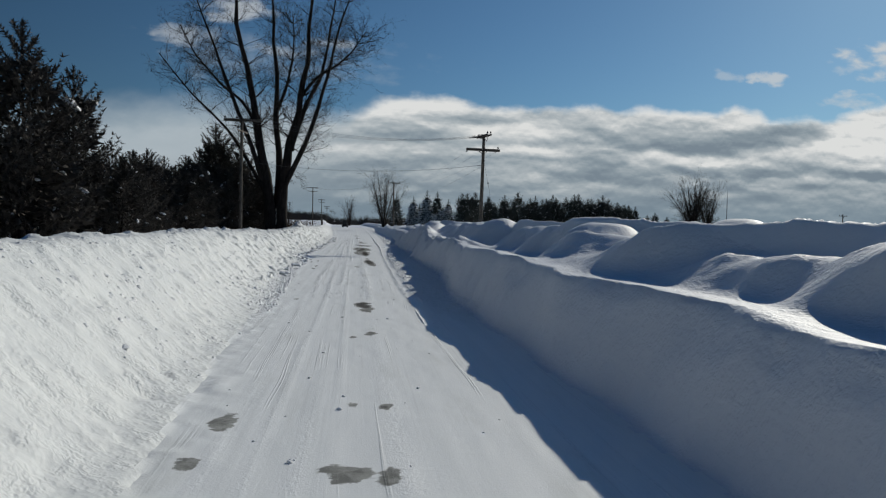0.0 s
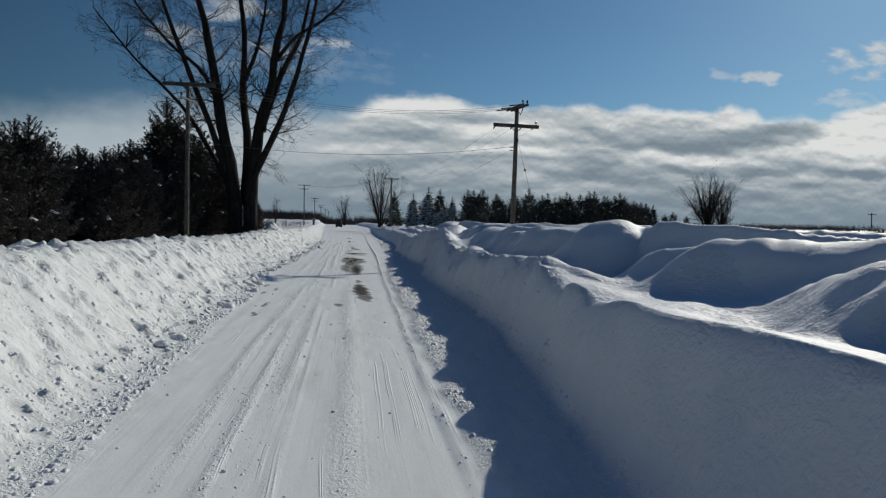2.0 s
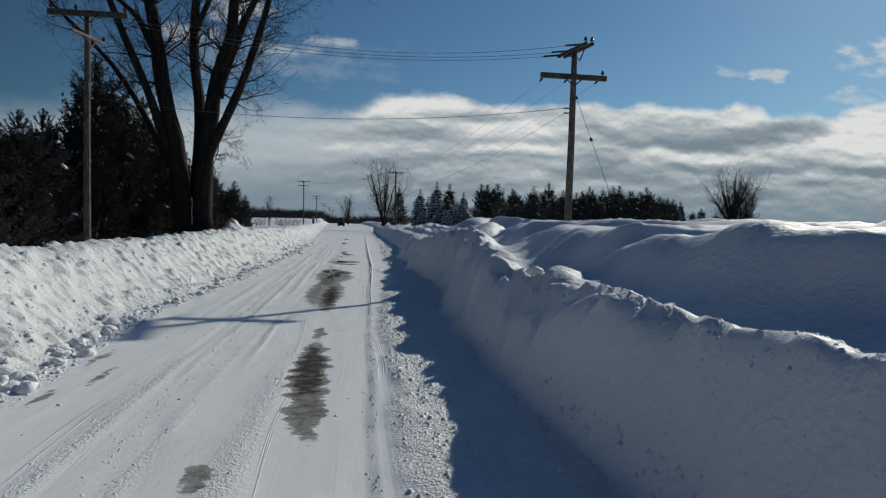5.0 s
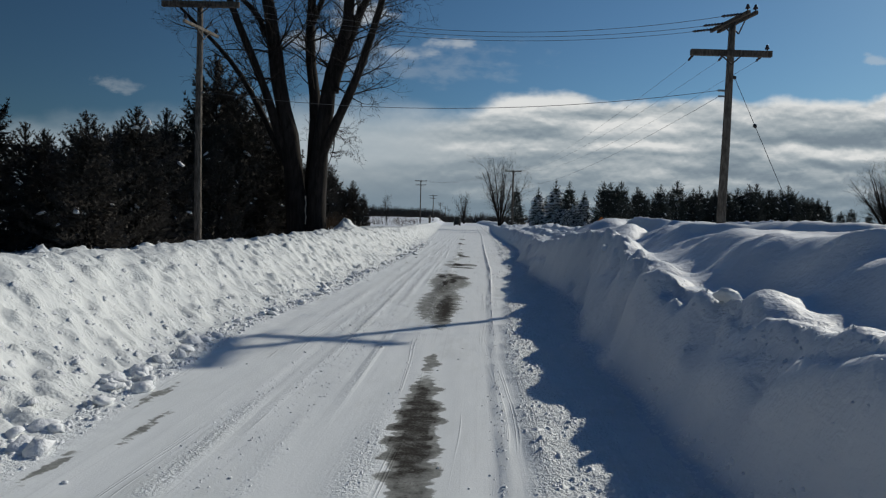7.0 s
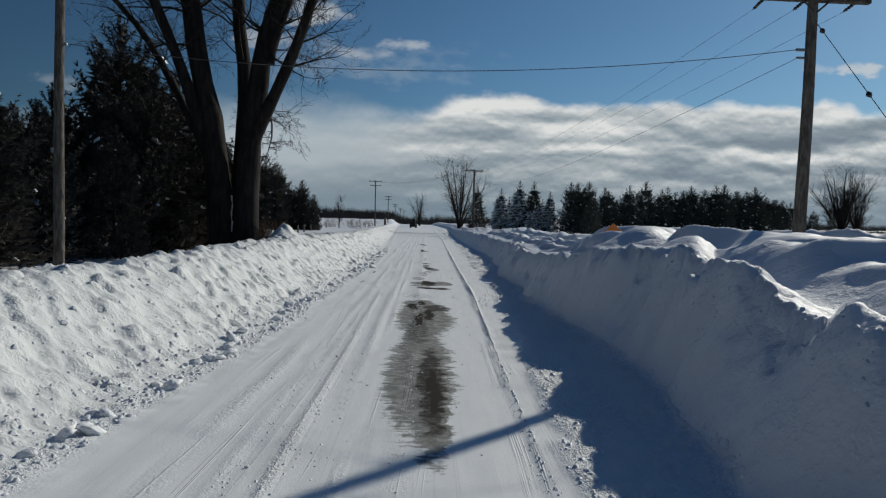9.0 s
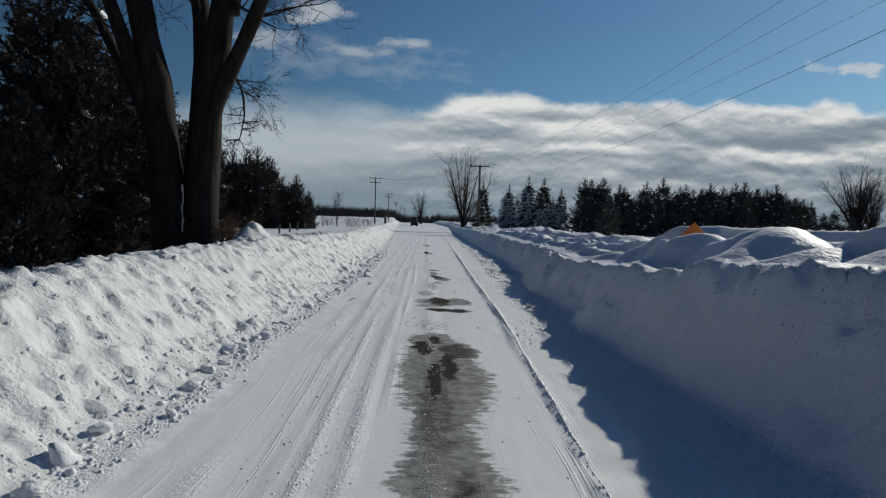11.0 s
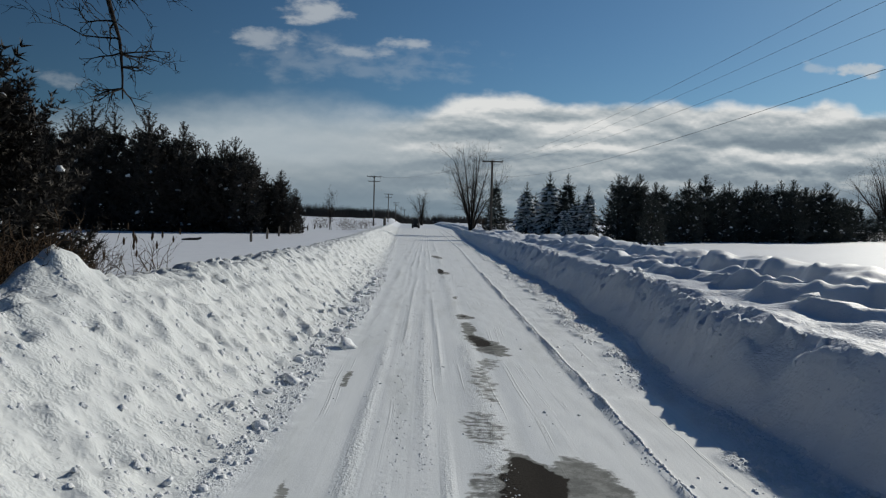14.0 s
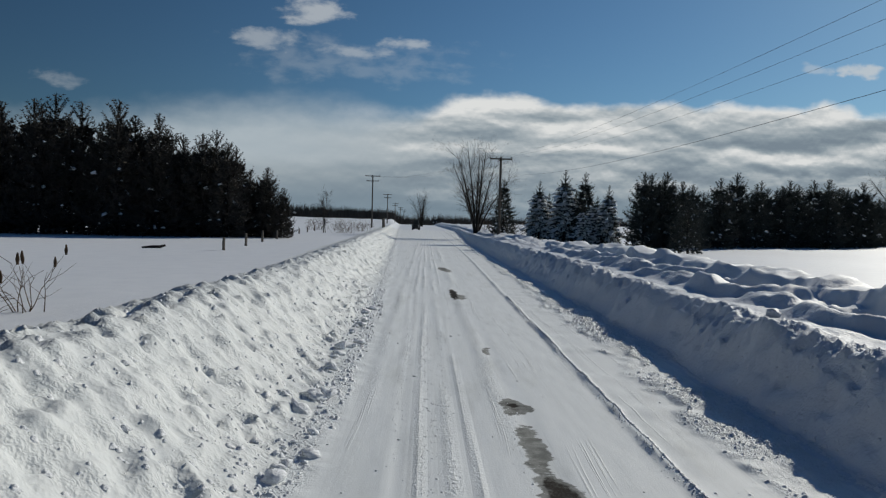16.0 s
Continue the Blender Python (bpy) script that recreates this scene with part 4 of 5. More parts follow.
            grow_.twig(line[i], nd, grow_.r.uniform(1.4, 3.8) * (1.2 - 0.45 * s) * (0.45 if slim else 1.0), max(rad[i] * 0.16, 0.026), 3, 4, 0.03)
    # low drooping twigs on the side towards the road
    for k in range(8):
        z = grow_.r.uniform(5.4, 9.5)
        p = Vector((float(np.interp(z, (3, 5.9, 9), (-6.4, -6.1, -5.55))) - bx, 0.1, z - g))
        nd = Vector((grow_.r.uniform(0.6, 1.0), grow_.r.uniform(-0.7, 0.6), grow_.r.uniform(0.1, 0.7))).normalized()
        grow_.twig(p, nd, grow_.r.uniform(1.4, 2.4), 0.024, 3, 5, 0.15, 6)
    mesh_object("crown", grow_.tv, grow_.tf, M_DARKTWIG, t, "dense fine leafless twigs")
    bm = bmesh.new()
    for k in range(7):
        z = 1.75 + 0.19 * k
        box(bm, -6.86 - bx + 0.015 * math.sin(k * 1.7), -0.40, z - g, 0.045 + 0.02 * math.sin(k * 2.3), 0.03, 0.21, 0, 7 * math.sin(k * 2.0), 0.008)
    part("torn_bark", bm, M_PALEWOOD, t, "pale strip of torn bark")
    return t


big_tree()


def fan_tree(x, y, height, spread, stems, seed, label, thick=0.16, twig=0.02, name="bare_tree"):
    g = surface(x, y)
    t = thing(name, x, y, g, label, "tree")
    r = random.Random(seed)
    b = Bare(seed)
    for k in range(stems):
        a = 6.283 * (k + r.uniform(-0.3, 0.3)) / stems
        rr = spread * 0.5 * (0.2 + 0.75 * ((k * 0.618) % 1.0))
        top = Vector((math.cos(a) * rr, math.sin(a) * rr, height * math.sqrt(max(1.05 - (rr / (spread * 0.62)) ** 2, 0.3)) * r.uniform(0.88, 1.0)))
        pts = [(0.25 * math.cos(a), 0.25 * math.sin(a), -0.3)]
        for s in (0.2, 0.45, 0.7, 1.0):
            pts.append((top.x * s ** 1.12 + r.gauss(0, 0.012 * height * s), top.y * s ** 1.12 + r.gauss(0, 0.012 * height * s), top.z * s))
        v, f, line, rad = limb_mesh(pts, thick * r.uniform(0.7, 1.2), 0.02, 6, 0.3, k)
        mesh_object("limb", v, f, M_DARKTWIG, t, "", True)
        m = len(line) - 1
        for q in range(22):
            s = r.uniform(0.22, 1.0)
            i = min(int(s * m), m - 1)
            d = (line[i + 1] - line[i]).normalized()
            aa = r.uniform(0, 6.283)
            nd = (d * 0.9 + Vector((math.cos(aa), math.sin(aa), 0.25)) * 0.75).normalized()
            b.twig(line[i], nd, height * r.uniform(0.15, 0.30), max(rad[i] * 0.35, twig * 0.6), 2, 4, 0.02, 3)
    mesh_object("crown", b.tv, b.tf, M_DARKTWIG, t, "fine leafless twigs")
    return t


fan_tree(6.5, 160.0, 13.4, 12.5, 9, 21, "leafless grey tree with several slender stems", 0.17, 0.03)
fan_tree(111.0, 213.0, 18.5, 23.0, 15, 22, "broad round-crowned leafless tree in a field", 0.34, 0.05)
fan_tree(122.0, 224.0, 15.0, 15.0, 11, 23, "broad leafless tree beside another in a field", 0.28, 0.05)
fan_tree(-2.5, 330.0, 13.0, 9.0, 6, 24, "small far leafless tree beside the road", 0.2, 0.06)
fan_tree(-14.4, 150.0, 5.4, 2.2, 3, 25, "thin leafless sapling near a fence", 0.06, 0.016)
fan_tree(215.0, 235.0, 9.0, 13.0, 6, 26, "far round leafless tree at a field edge", 0.2, 0.06)


# ---- conifers ----
def conifer(name, seed, height, radius, style, snow, mat, label, group, dense=1.0):
    """A conifer at the origin: trunk, brushy needle shoots on whorled boughs that turn up at their ends, and snow lying on them."""
    r = random.Random(seed)
    t = thing(name, 0, 0, 0, label, "conifer", group)
    u = height / 7.0
    up = Vector((0, 0, 1))
    v, f = [], []
    pts = [Vector((0.05 * math.sin(i * 1.3 + seed), 0.05 * math.cos(i * 1.7), -0.4 + (height + 0.2) * i / 5)) for i in range(6)]
    tube(v, f, pts, [max(height * 0.018 * (1 - i / 5.2), 0.015) for i in range(6)], 6, False)
    bv, bf, sv, sf = [], [], [], []
    laden = snow > 0.5
    needle = (0.15 if style == "spruce" else 0.19) * u
    space = 0.10 * u / dense

    def blade(p, d, ln, wd):
        side = d.cross(Vector((r.random() - 0.5, r.random() - 0.5, r.random() - 0.5)))
        if side.length < 1e-4:
            return
        side = side.normalized() * wd
        k = len(bv)
        bv.extend((p + side, p - side, p + d * ln))
        bf.append((k, k + 1, k + 2))

    def brush_shoot(a, d, ln, bend, start=0.0, size=needle, thick=1):
        """Needles all round a shoot that bends upwards."""
        n = max(2, int(ln * thick * (1 - start) / space))
        for i in range(n + 1):
            q = start + (1 - start) * i / n
            p = a + d * (ln * q) + up * (bend * ln * q * q)
            e = (d + up * (2 * bend * q)).normalized()
            for _ in range(4 + thick):
                o = Vector((r.gauss(0, 1), r.gauss(0, 1), r.gauss(0, 1))).normalized()
                blade(p, (e * 0.75 + o * 0.75).normalized(), size * r.uniform(0.75, 1.2), size * r.uniform(0.10, 0.17))
        return a + d * ln + up * (bend * ln), (d + up * (2 * bend)).normalized()

    def lump(p, sx, sy, sz, a):
        k = len(sv)
        c, s = math.cos(a), math.sin(a)
        ring = 6
        tilt = r.gauss(-0.25, 0.3)
        for h_, w_ in ((-0.35, 0.75), (0.1, 1.0), (0.7, 0.5)):
            for i in range(ring):
                o = 6.283 * i / ring
                q = r.uniform(0.45, 1.45)
                ex, ey = math.cos(o) * sx * w_ * q, math.sin(o) * sy * w_ * q
                sv.append(p + Vector((ex * c - ey * s, ex * s + ey * c, h_ * sz * r.uniform(0.6, 1.5) + tilt * ex)))
        for j in range(2):
            for i in range(ring):
                i2 = (i + 1) % ring
                sf.append((k + j * ring + i, k + j * ring + i2, k + (j + 1) * ring + i2, k + (j + 1) * ring + i))
        sf.append(tuple(k + 2 * ring + i for i in range(ring)))

    spruce = style == "spruce"
    whorls = 14 if spruce else 11
    for wi in range(whorls):
        s = 0.05 + 0.76 * (wi + r.uniform(-0.2, 0.2)) / whorls
        reach = radius * ((1 - s) ** 0.85 if spruce else (1 - s) ** 0.62)
        n = 7 if s < 0.55 else 6
        a0 = r.uniform(0, 6.283)
        for k in range(n):
            a = a0 + 6.283 * k / n + r.gauss(0, 0.22)
            ln = max(reach * (r.uniform(0.65, 1.05) if r.random() < 0.8 else r.uniform(1.05, 1.3)), 0.35 * u)
            slope = (-0.1 + 0.45 * s if spruce else 0.0 + 0.75 * s + r.gauss(0, 0.1)) - (0.35 if laden else 0.0)
            d = Vector((math.cos(a), math.sin(a), slope)).normalized()
            base = Vector((0, 0, s * height))
            bend = 0.02 if laden else (0.16 if spruce else 0.30)
            tip, e = brush_shoot(base, d, ln, bend, 0.35)
            tube(v, f, [base, base + d * ln * 0.5 + up * bend * ln * 0.25, tip], [0.022 * u, 0.016 * u, 0.006 * u], 3, False)
            if not laden:
                brush_shoot(tip, (e + up * 0.5).normalized(), 0.34 * u * r.uniform(0.7, 1.2), 0.25)
            for q in (0.45, 0.65, 0.85):
                for sgn in (-1, 1):
                    b0 = base + d * (ln * q) + up * (bend * ln * q * q)
                    g = (d + Vector((-d.y, d.x, 0.0)) * sgn * r.uniform(0.6, 1.0) + up * (0.0 if laden else 0.2)).normalized()
                    brush_shoot(b0, g, ln * 0.42 * (1.2 - q * 0.7) * r.uniform(0.7, 1.2), bend * 1.3)
            m = max(2, int(ln / (0.3 * u)))
            for i in range(m + 1):
                q = 0.30 + 0.75 * i / m
                if r.random() < snow:
                    p = base + d * (ln * q) + up * (bend * ln * q * q + 0.10 * u)
                    p += Vector((-d.y, d.x, 0)) * r.gauss(0, 0.16) * ln
                    z = 1.5 if laden else r.uniform(0.4, 1.3)
                    lump(p, z * 0.20 * u * r.uniform(0.5, 1.4), z * 0.12 * u * r.uniform(0.6, 1.4), z * 0.11 * u, a)
    # shaded inner boughs
    for _ in range(int(1500 * dense)):
        s = r.random() ** 1.2 * 0.82
        reach = radius * ((1 - s) if spruce else (1 - s) ** 0.7) * 0.72
        a, q = r.uniform(0, 6.283), reach * math.sqrt(r.random())
        blade(Vector((math.cos(a) * q, math.sin(a) * q, s * height + 0.1)), Vector((math.cos(a), math.sin(a), r.gauss(0.15, 0.4))).normalized(), 0.42 * u, 0.085 * u)
    # the open top: whorls of long shoots that curve up round the leader
    for lev, cnt, ln, rise in ((0.74, 6, 1.0, 0.5), (0.81, 5, 0.85, 0.6), (0.88, 5, 0.62, 0.8), (0.945, 4, 0.38, 1.0)):
        a0 = r.uniform(0, 6.283)
        for k in range(cnt):
            a = a0 + 6.283 * k / cnt + r.gauss(0, 0.25)
            d = Vector((math.cos(a), math.sin(a), rise)).normalized()
            brush_shoot(Vector((0, 0, height * (lev + r.gauss(0, 0.008)))), d, ln * u * r.uniform(0.7, 1.15) * (0.75 if spruce else 1.0), 0.38, 0.12, needle * 0.95, 2)
    brush_shoot(Vector((0, 0, height * 0.80)), up, height * 0.22, 0.0, 0.0, needle, 2)
    mesh_object("trunk", v, f, M_BARK, t)
    mesh_object("crown", bv, bf, mat, t)
    if sf:
        tagged(mesh_object("snow_load", sv, sf, M_CLOD, t, "clumps of snow on the boughs", True), kind="stuff")
    return t


def plant(models, spots, seed):
    """Sets out copies of model trees; the first spots take the models themselves."""
    r = random.Random(seed)
    used = set()
    for x, y, h, k in spots:
        model, base = models[k]
        s = h / base
        z = surface(x, y)
        m = Matrix.Translation((x, y, z - 0.05)) @ Matrix.Rotation(r.uniform(0, 6.283), 4, "Z") @ Matrix.Diagonal((s * r.uniform(0.9, 1.12), s * r.uniform(0.9, 1.12), s, 1))
        if k not in used:
            used.add(k)
            model.matrix_basis = m
        else:
            # the copy takes its own size from m alone
            q = copy_thing(model, Matrix.Identity(4))
            q.matrix_basis = m


PINES = [(conifer("pine_tree", 31 + i, 9.0, rad, "pine", 0.035, M_PINE, "dark dense pine with scraps of snow on its boughs", "pines left of the road", den), 9.0) for i, (rad, den) in enumerate(((3.1, 0.9), (3.4, 0.9), (2.8, 0.8), (3.0, 0.8)))]
rp_ = random.Random(5)
spots = []
# the wood beside the near stretch
for y in np.arange(24, 67, 2.9):
    for j, x in enumerate((-11.8, -14.8, -18.6)):
        if (y < 31 and j < 1) or (43 < y < 49 and j < 1):
            continue
        hh = rp_.uniform(4.0, 5.3) + 0.3 * j
        spots.append((x + rp_.gauss(0, 0.6), y + rp_.gauss(0, 0.6), hh, rp_.randrange(4)))
spots += [(-12.6, 63.4, 9.6, 0), (-10.4, 61.5, 7.0, 1), (-10.6, 64.8, 7.8, 2), (-9.2, 63.2, 6.0, 3), (-8.7, 65.2, 4.8, 1), (-11.2, 61.5, 6.4, 1), (-14.6, 62.0, 6.6, 3), (-13.0, 28.8, 8.7, 1), (-13.0, 33.6, 8.0, 2), (-15.5, 23.5, 8.0, 3), (-12.9, 66.6, 8.4, 0), (-15.2, 69.0, 8.0, 1), (-12.0, 69.5, 5.6, 1), (-17.5, 69.5, 6.4, 2), (-21, 70.5, 6.8, 3), (-13.6, 73.0, 5.2, 2), (-9.6, 65.0, 4.6, 2), (-10.5, 67.5, 4.4, 3)]
plant(PINES, spots, 41)
spots = []
# the row that closes the open field
for i, x in enumerate(np.arange(-52, -14.5, 2.2)):
    for j in range(2):
        u = (x + 50) / 35.0
        hh = float(np.interp(x, (-50, -30, -22, -19, -16.5, -15), (12.8, 11.5, 10.2, 9.2, 6.6, 4.8))) * rp_.uniform(0.85, 1.05)
        spots.append((x + rp_.gauss(0, 0.5), 117.5 + 3.2 * j + 5.0 * u + rp_.gauss(0, 0.7), hh * (0.9 if j == 0 else 1.0), rp_.randrange(4)))
FAR_PINES = [(conifer("pine_tree", 35 + i, 9.0, rad, "pine", 0.035, M_PINE, "dark dense pine with scraps of snow on its boughs", "pines left of the road", 0.6), 9.0) for i, rad in enumerate((2.6, 3.0, 2.3, 2.7))]
for x, y, h in ((-24.5, 126.5, 8.2), (-22.0, 127.5, 7.6), (-20.2, 125.8, 7.6), (-18.4, 127.6, 6.4), (-17.2, 125.4, 5.2), (-15.8, 124.4, 3.6), (-26.5, 128, 9.0), (-29, 127, 9.4)):
    spots.append((x, y, h, rp_.randrange(4)))
plant(FAR_PINES, spots, 42)

SPRUCES = [(conifer("spruce_tree", 51, 7.0, 2.0, "spruce", 0.10, M_SPRUCE, "dark conifer with a little snow on its boughs", "conifers right of the road", 0.7), 7.0),
           (conifer("spruce_tree", 52, 7.0, 2.3, "pine", 0.07, M_SPRUCE, "dark bushy conifer flecked with snow", "conifers right of the road", 0.6), 7.0),
           (conifer("spruce_tree", 53, 7.0, 2.15, "spruce", 1.0, M_SPRUCE, "conifer heavily laden with snow", "conifers right of the road", 0.7), 7.0),
           (conifer("spruce_tree", 54, 7.0, 2.1, "pine", 0.05, M_SPRUCE, "dark bushy conifer flecked with snow", "conifers right of the road", 0.6), 7.0)]
spots = [(8.3, 141.0, 6.6, 0), (11.0, 131.5, 6.2, 2), (13.5, 130.5, 7.4, 2), (12.4, 133.5, 5.2, 2), (15.4, 129.5, 7.2, 0), (14.9, 131.5, 5.6, 2), (17.2, 127.0, 5.8, 2), (16.4, 128.5, 4.8, 2), (14.4, 125.5, 4.0, 2), (18.8, 121.0, 6.7, 1), (19.0, 111.0, 4.4, 1)]
for i, x in enumerate(np.arange(20.0, 67.0, 2.2)):
    y0 = float(np.interp(x, (18, 28, 38, 51, 61.5, 68), (119.5, 127.5, 133.5, 141.5, 151.5, 159.0)))
    h0 = float(np.interp(x, (18, 30, 50, 60, 68), (6.5, 6.9, 7.2, 6.6, 5.2)))
    spots.append((x + rp_.gauss(0, 0.4), y0 + rp_.gauss(0, 0.9), h0 * rp_.uniform(0.78, 1.15), rp_.choice((0, 1, 3, 1, 3, 2) if i < 5 else (0, 1, 3, 1, 3))))
    spots.append((x + 0.4 + rp_.gauss(0, 0.4), y0 + 3.8 + rp_.gauss(0, 0.9), h0 * rp_.uniform(0.8, 1.15), rp_.choice((1, 1, 3))))
for x, y, h in ((72.0, 162.0, 4.4), (74.5, 163.0, 5.0), (77.0, 161.5, 4.0)):
    spots.append((x, y, h, 1))
plant(SPRUCES, spots, 43)


# ---- distance ----
def far_woods(name, rows, label, seed):
    r = random.Random(seed)
    v, f = [], []
    for x0, x1, y0, h0, step in rows:
        x = x0
        while x < x1:
            y = y0 + r.gauss(0, 6)
            g = surface(x, y)
            h = h0 * r.uniform(0.85, 1.05) * float(np.interp(x, (-420, -80, -20, 40), (1.1, 1.0, 0.75, 0.7)))
            for k in range(14):
                px, py, w_ = x + r.gauss(0, step * 0.6), y + r.gauss(0, 2), r.uniform(0.12, 0.3)
                top = Vector((px + r.gauss(0, 0.7), py + r.gauss(0, 0.5), g + h * r.uniform(0.45, 1.0)))
                b = len(v)
                v.extend((Vector((px - w_, py, g - 0.5)), Vector((px + w_, py, g - 0.5)), Vector((px, py + w_, g - 0.5)), top))
                f.extend(((b, b + 1, b + 3), (b + 1, b + 2, b + 3), (b + 2, b, b + 3)))
            x += step * r.uniform(0.35, 0.6)
    return tagged(mesh_object(name, v, f, M_WOODS), label, "woods", kind="stuff")


far_woods("distant_woods", ((-420, -20, 395, 6.0, 2.3), (-150, 40, 425, 8.0, 2.3), (-420, -30, 400, 6.5, 3.2), (-60, 130, 520, 7.0, 3.4), (-420, 0, 430, 7.0, 3.4), (130, 900, 560, 9.0, 4.5), (60, 500, 640, 9.0, 4.5), (150, 420, 330, 3.0, 2.5)), "low dark band of far leafless woods", 61)

v, f = [], []
tube(v, f, [Vector((300, 520, 0)), Vector((300, 520, 24)), Vector((300, 520, 34))], [0.35, 0.3, 0.08], 6)
tagged(mesh_object("radio_mast", v, f, M_STEEL), "thin far radio mast over the woods", "mast")


# ---- fence posts, sign, brush, far tractor ----
rf = random.Random(9)
for i, (x, y) in enumerate(((-12.6, 99.2), (-13.0, 105.5), (-13.7, 113.0), (-14.3, 121.0), (-15.0, 132.0), (-16.0, 141.0), (-16.6, 150.0), (-17.4, 161.0), (-18.0, 172.0), (-9.4, 196.0), (9.5, 172.0), (12.0, 178.0))):
    g = surface(x, y)
    h = rf.uniform(0.6, 0.9) if x != -9.4 else 1.8
    v, f = [], []
    w_ = 0.09 if x != -9.4 else 0.3
    tube(v, f, [Vector((0, 0, -0.4)), Vector((rf.gauss(0, 0.03), 0, h * 0.6)), Vector((rf.gauss(0, 0.05), 0, h))], [w_, w_ * 0.95, w_ * 0.85], 8)
    post = mesh_object("fence_post", v, f, M_POST, None, "", True)
    post.location = (x, y, g)
    tagged(post, "weathered grey timber fence post in snow", "fence post", "fence posts")

g = surface(6.4, 56.3)
sign = thing("road_sign", 6.4, 56.3, g, "orange diamond road sign half buried in snow", "road sign")
bm = bmesh.new()
box(bm, 0, 0, 0, 0.92, 0.012, 0.92, 0, 45, 0.004)
bmesh.ops.translate(bm, vec=(0, 0, 2.26 - 0.65 - g), verts=bm.verts)
part("panel", bm, M_ORANGE, sign, "bright orange sheet panel")
bm = bmesh.new()
box(bm, 0, 0.04, (2.2 - g) / 2 - 0.4, 0.06, 0.05, 2.2 - g + 0.8, 0, 0, 0.006)
part("post", bm, M_STEEL, sign, "galvanised steel post")


def brush(name, x, y, count, height, spread, seed, label, heads=False):
    g = surface(x, y)
    t = thing(name, x, y, g, label, "shrub")
    b = Bare(seed)
    for k in range(count):
        a = b.r.uniform(0, 6.283)
        p = Vector((math.cos(a) * spread * b.r.random() * 0.6, math.sin(a) * spread * b.r.random() * 0.6, -0.1))
        d = Vector((math.cos(a) * 0.35, math.sin(a) * 0.35, 1)).normalized()
        if heads:
            b.tv, b.tf = [], []
        b.twig(p, d, height * b.r.uniform(0.6, 1.0), 0.014, 2 if not heads else 1, 3, -0.02, 4)
        if heads:
            stem = mesh_object("stem", b.tv, b.tf, M_STALK, t)
            top = max(b.tv, key=lambda q: q.z)
            v, f = [], []
            tube(v, f, [top - Vector((0, 0, 0.05)), top + Vector((0, 0, 0.05)), top + Vector((0, 0, 0.16))], [0.02, 0.035, 0.012], 6)
            mesh_object("seed_head", v, f, M_STALK, stem, "dark upright seed head")
    if not heads:
        tagged(mesh_object("stem_mass", b.tv, b.tf, M_STALK, t), kind="stuff")
    return t


brush("sumac_shrub", -9.0, 73.5, 9, 1.35, 0.8, 71, "leafless sumac with dark seed heads in snow", True)
brush("sumac_shrub", -8.2, 70.6, 6, 1.2, 0.6, 72, "leafless sumac with dark seed heads in snow", True)
brush("dead_brush", -8.7, 68.2, 80, 1.35, 1.0, 73, "dense tangle of dry brown stems in snow")
brush("dead_brush", -10.6, 69.0, 80, 1.5, 1.3, 74, "dense tangle of dry brown stems in snow")
brush("dead_brush", -5.75, 60.9, 70, 0.95, 1.0, 75, "dry brown twigs poking out of the snow bank")
for i, (x, y, n, h) in enumerate(((-17.5, 128, 22, 2.2), (-20, 146, 22, 2.6), (-24, 160, 22, 2.4), (-15, 175, 22, 2.2), (10, 158, 40, 2.0), (13, 165, 40, 2.2), (9.5, 178, 40, 1.8), (-12, 150, 40, 1.6), (-11, 166, 40, 1.7), (-19, 170, 40, 2.0), (16, 150, 22, 1.6), (-28, 138, 22, 2.2))):
    brush("dry_shrub", x, y, n, h, 2.6, 80 + i, "low leafless brown shrub in a snowy field")
g = surface(-17.0, 100.0)
v, f = [], []
tube(v, f, [Vector((-0.6, 0, 0)), Vector((-0.1, 0.1, 0.06)), Vector((0.4, 0.1, 0.06)), Vector((0.7, 0.2, 0.16))], [0.06, 0.08, 0.09, 0.06], 8)
log = mesh_object("fallen_log", v, f, M_BARK, None, "", True)
log.location = (-17.0, 100.0, g + 0.02)
tagged(log, "short dark log lying on field snow", "log")


def tractor():
    x, y = -3.4, 232.0
    g = surface(x, y)
    t = thing("tractor", x, y, g, "small far dark tractor parked on the snowy road", "tractor")
    bm = bmesh.new()
    box(bm, 0, -0.9, 0.85, 1.15, 1.7, 1.2, bevel=0.1)
    part("bonnet", bm, M_RUBBER, t, "dark bonnet")
    bm = bmesh.new()
    box(bm, 0, 0.7, 1.75, 1.25, 1.3, 1.6, bevel=0.12)
    part("cab", bm, M_DARKGLASS, t, "dark glazed cab")
    bm = bmesh.new()
    box(bm, 0, 0.7, 2.58, 1.4, 1.5, 0.12, bevel=0.04)
    part("roof", bm, M_DARKPAINT, t)
    for sx, sy, rr, wd in ((-0.85, 0.7, 0.75, 0.4), (0.85, 0.7, 0.75, 0.4), (-0.7, -1.2, 0.45, 0.28), (0.7, -1.2, 0.45, 0.28)):
        bm = bmesh.new()
        rod(bm, (sx - wd / 2, sy, rr), (sx + wd / 2, sy, rr), rr, sides=20)
        wheel = part("wheel", bm, M_RUBBER, t, "black tyre", True)
        bm = bmesh.new()
        rod(bm, (sx - wd / 2 - 0.02, sy, rr), (sx + wd / 2 + 0.02, sy, rr), rr * 0.5, sides=16)
        part("rim", bm, M_STEEL, wheel)


tractor()


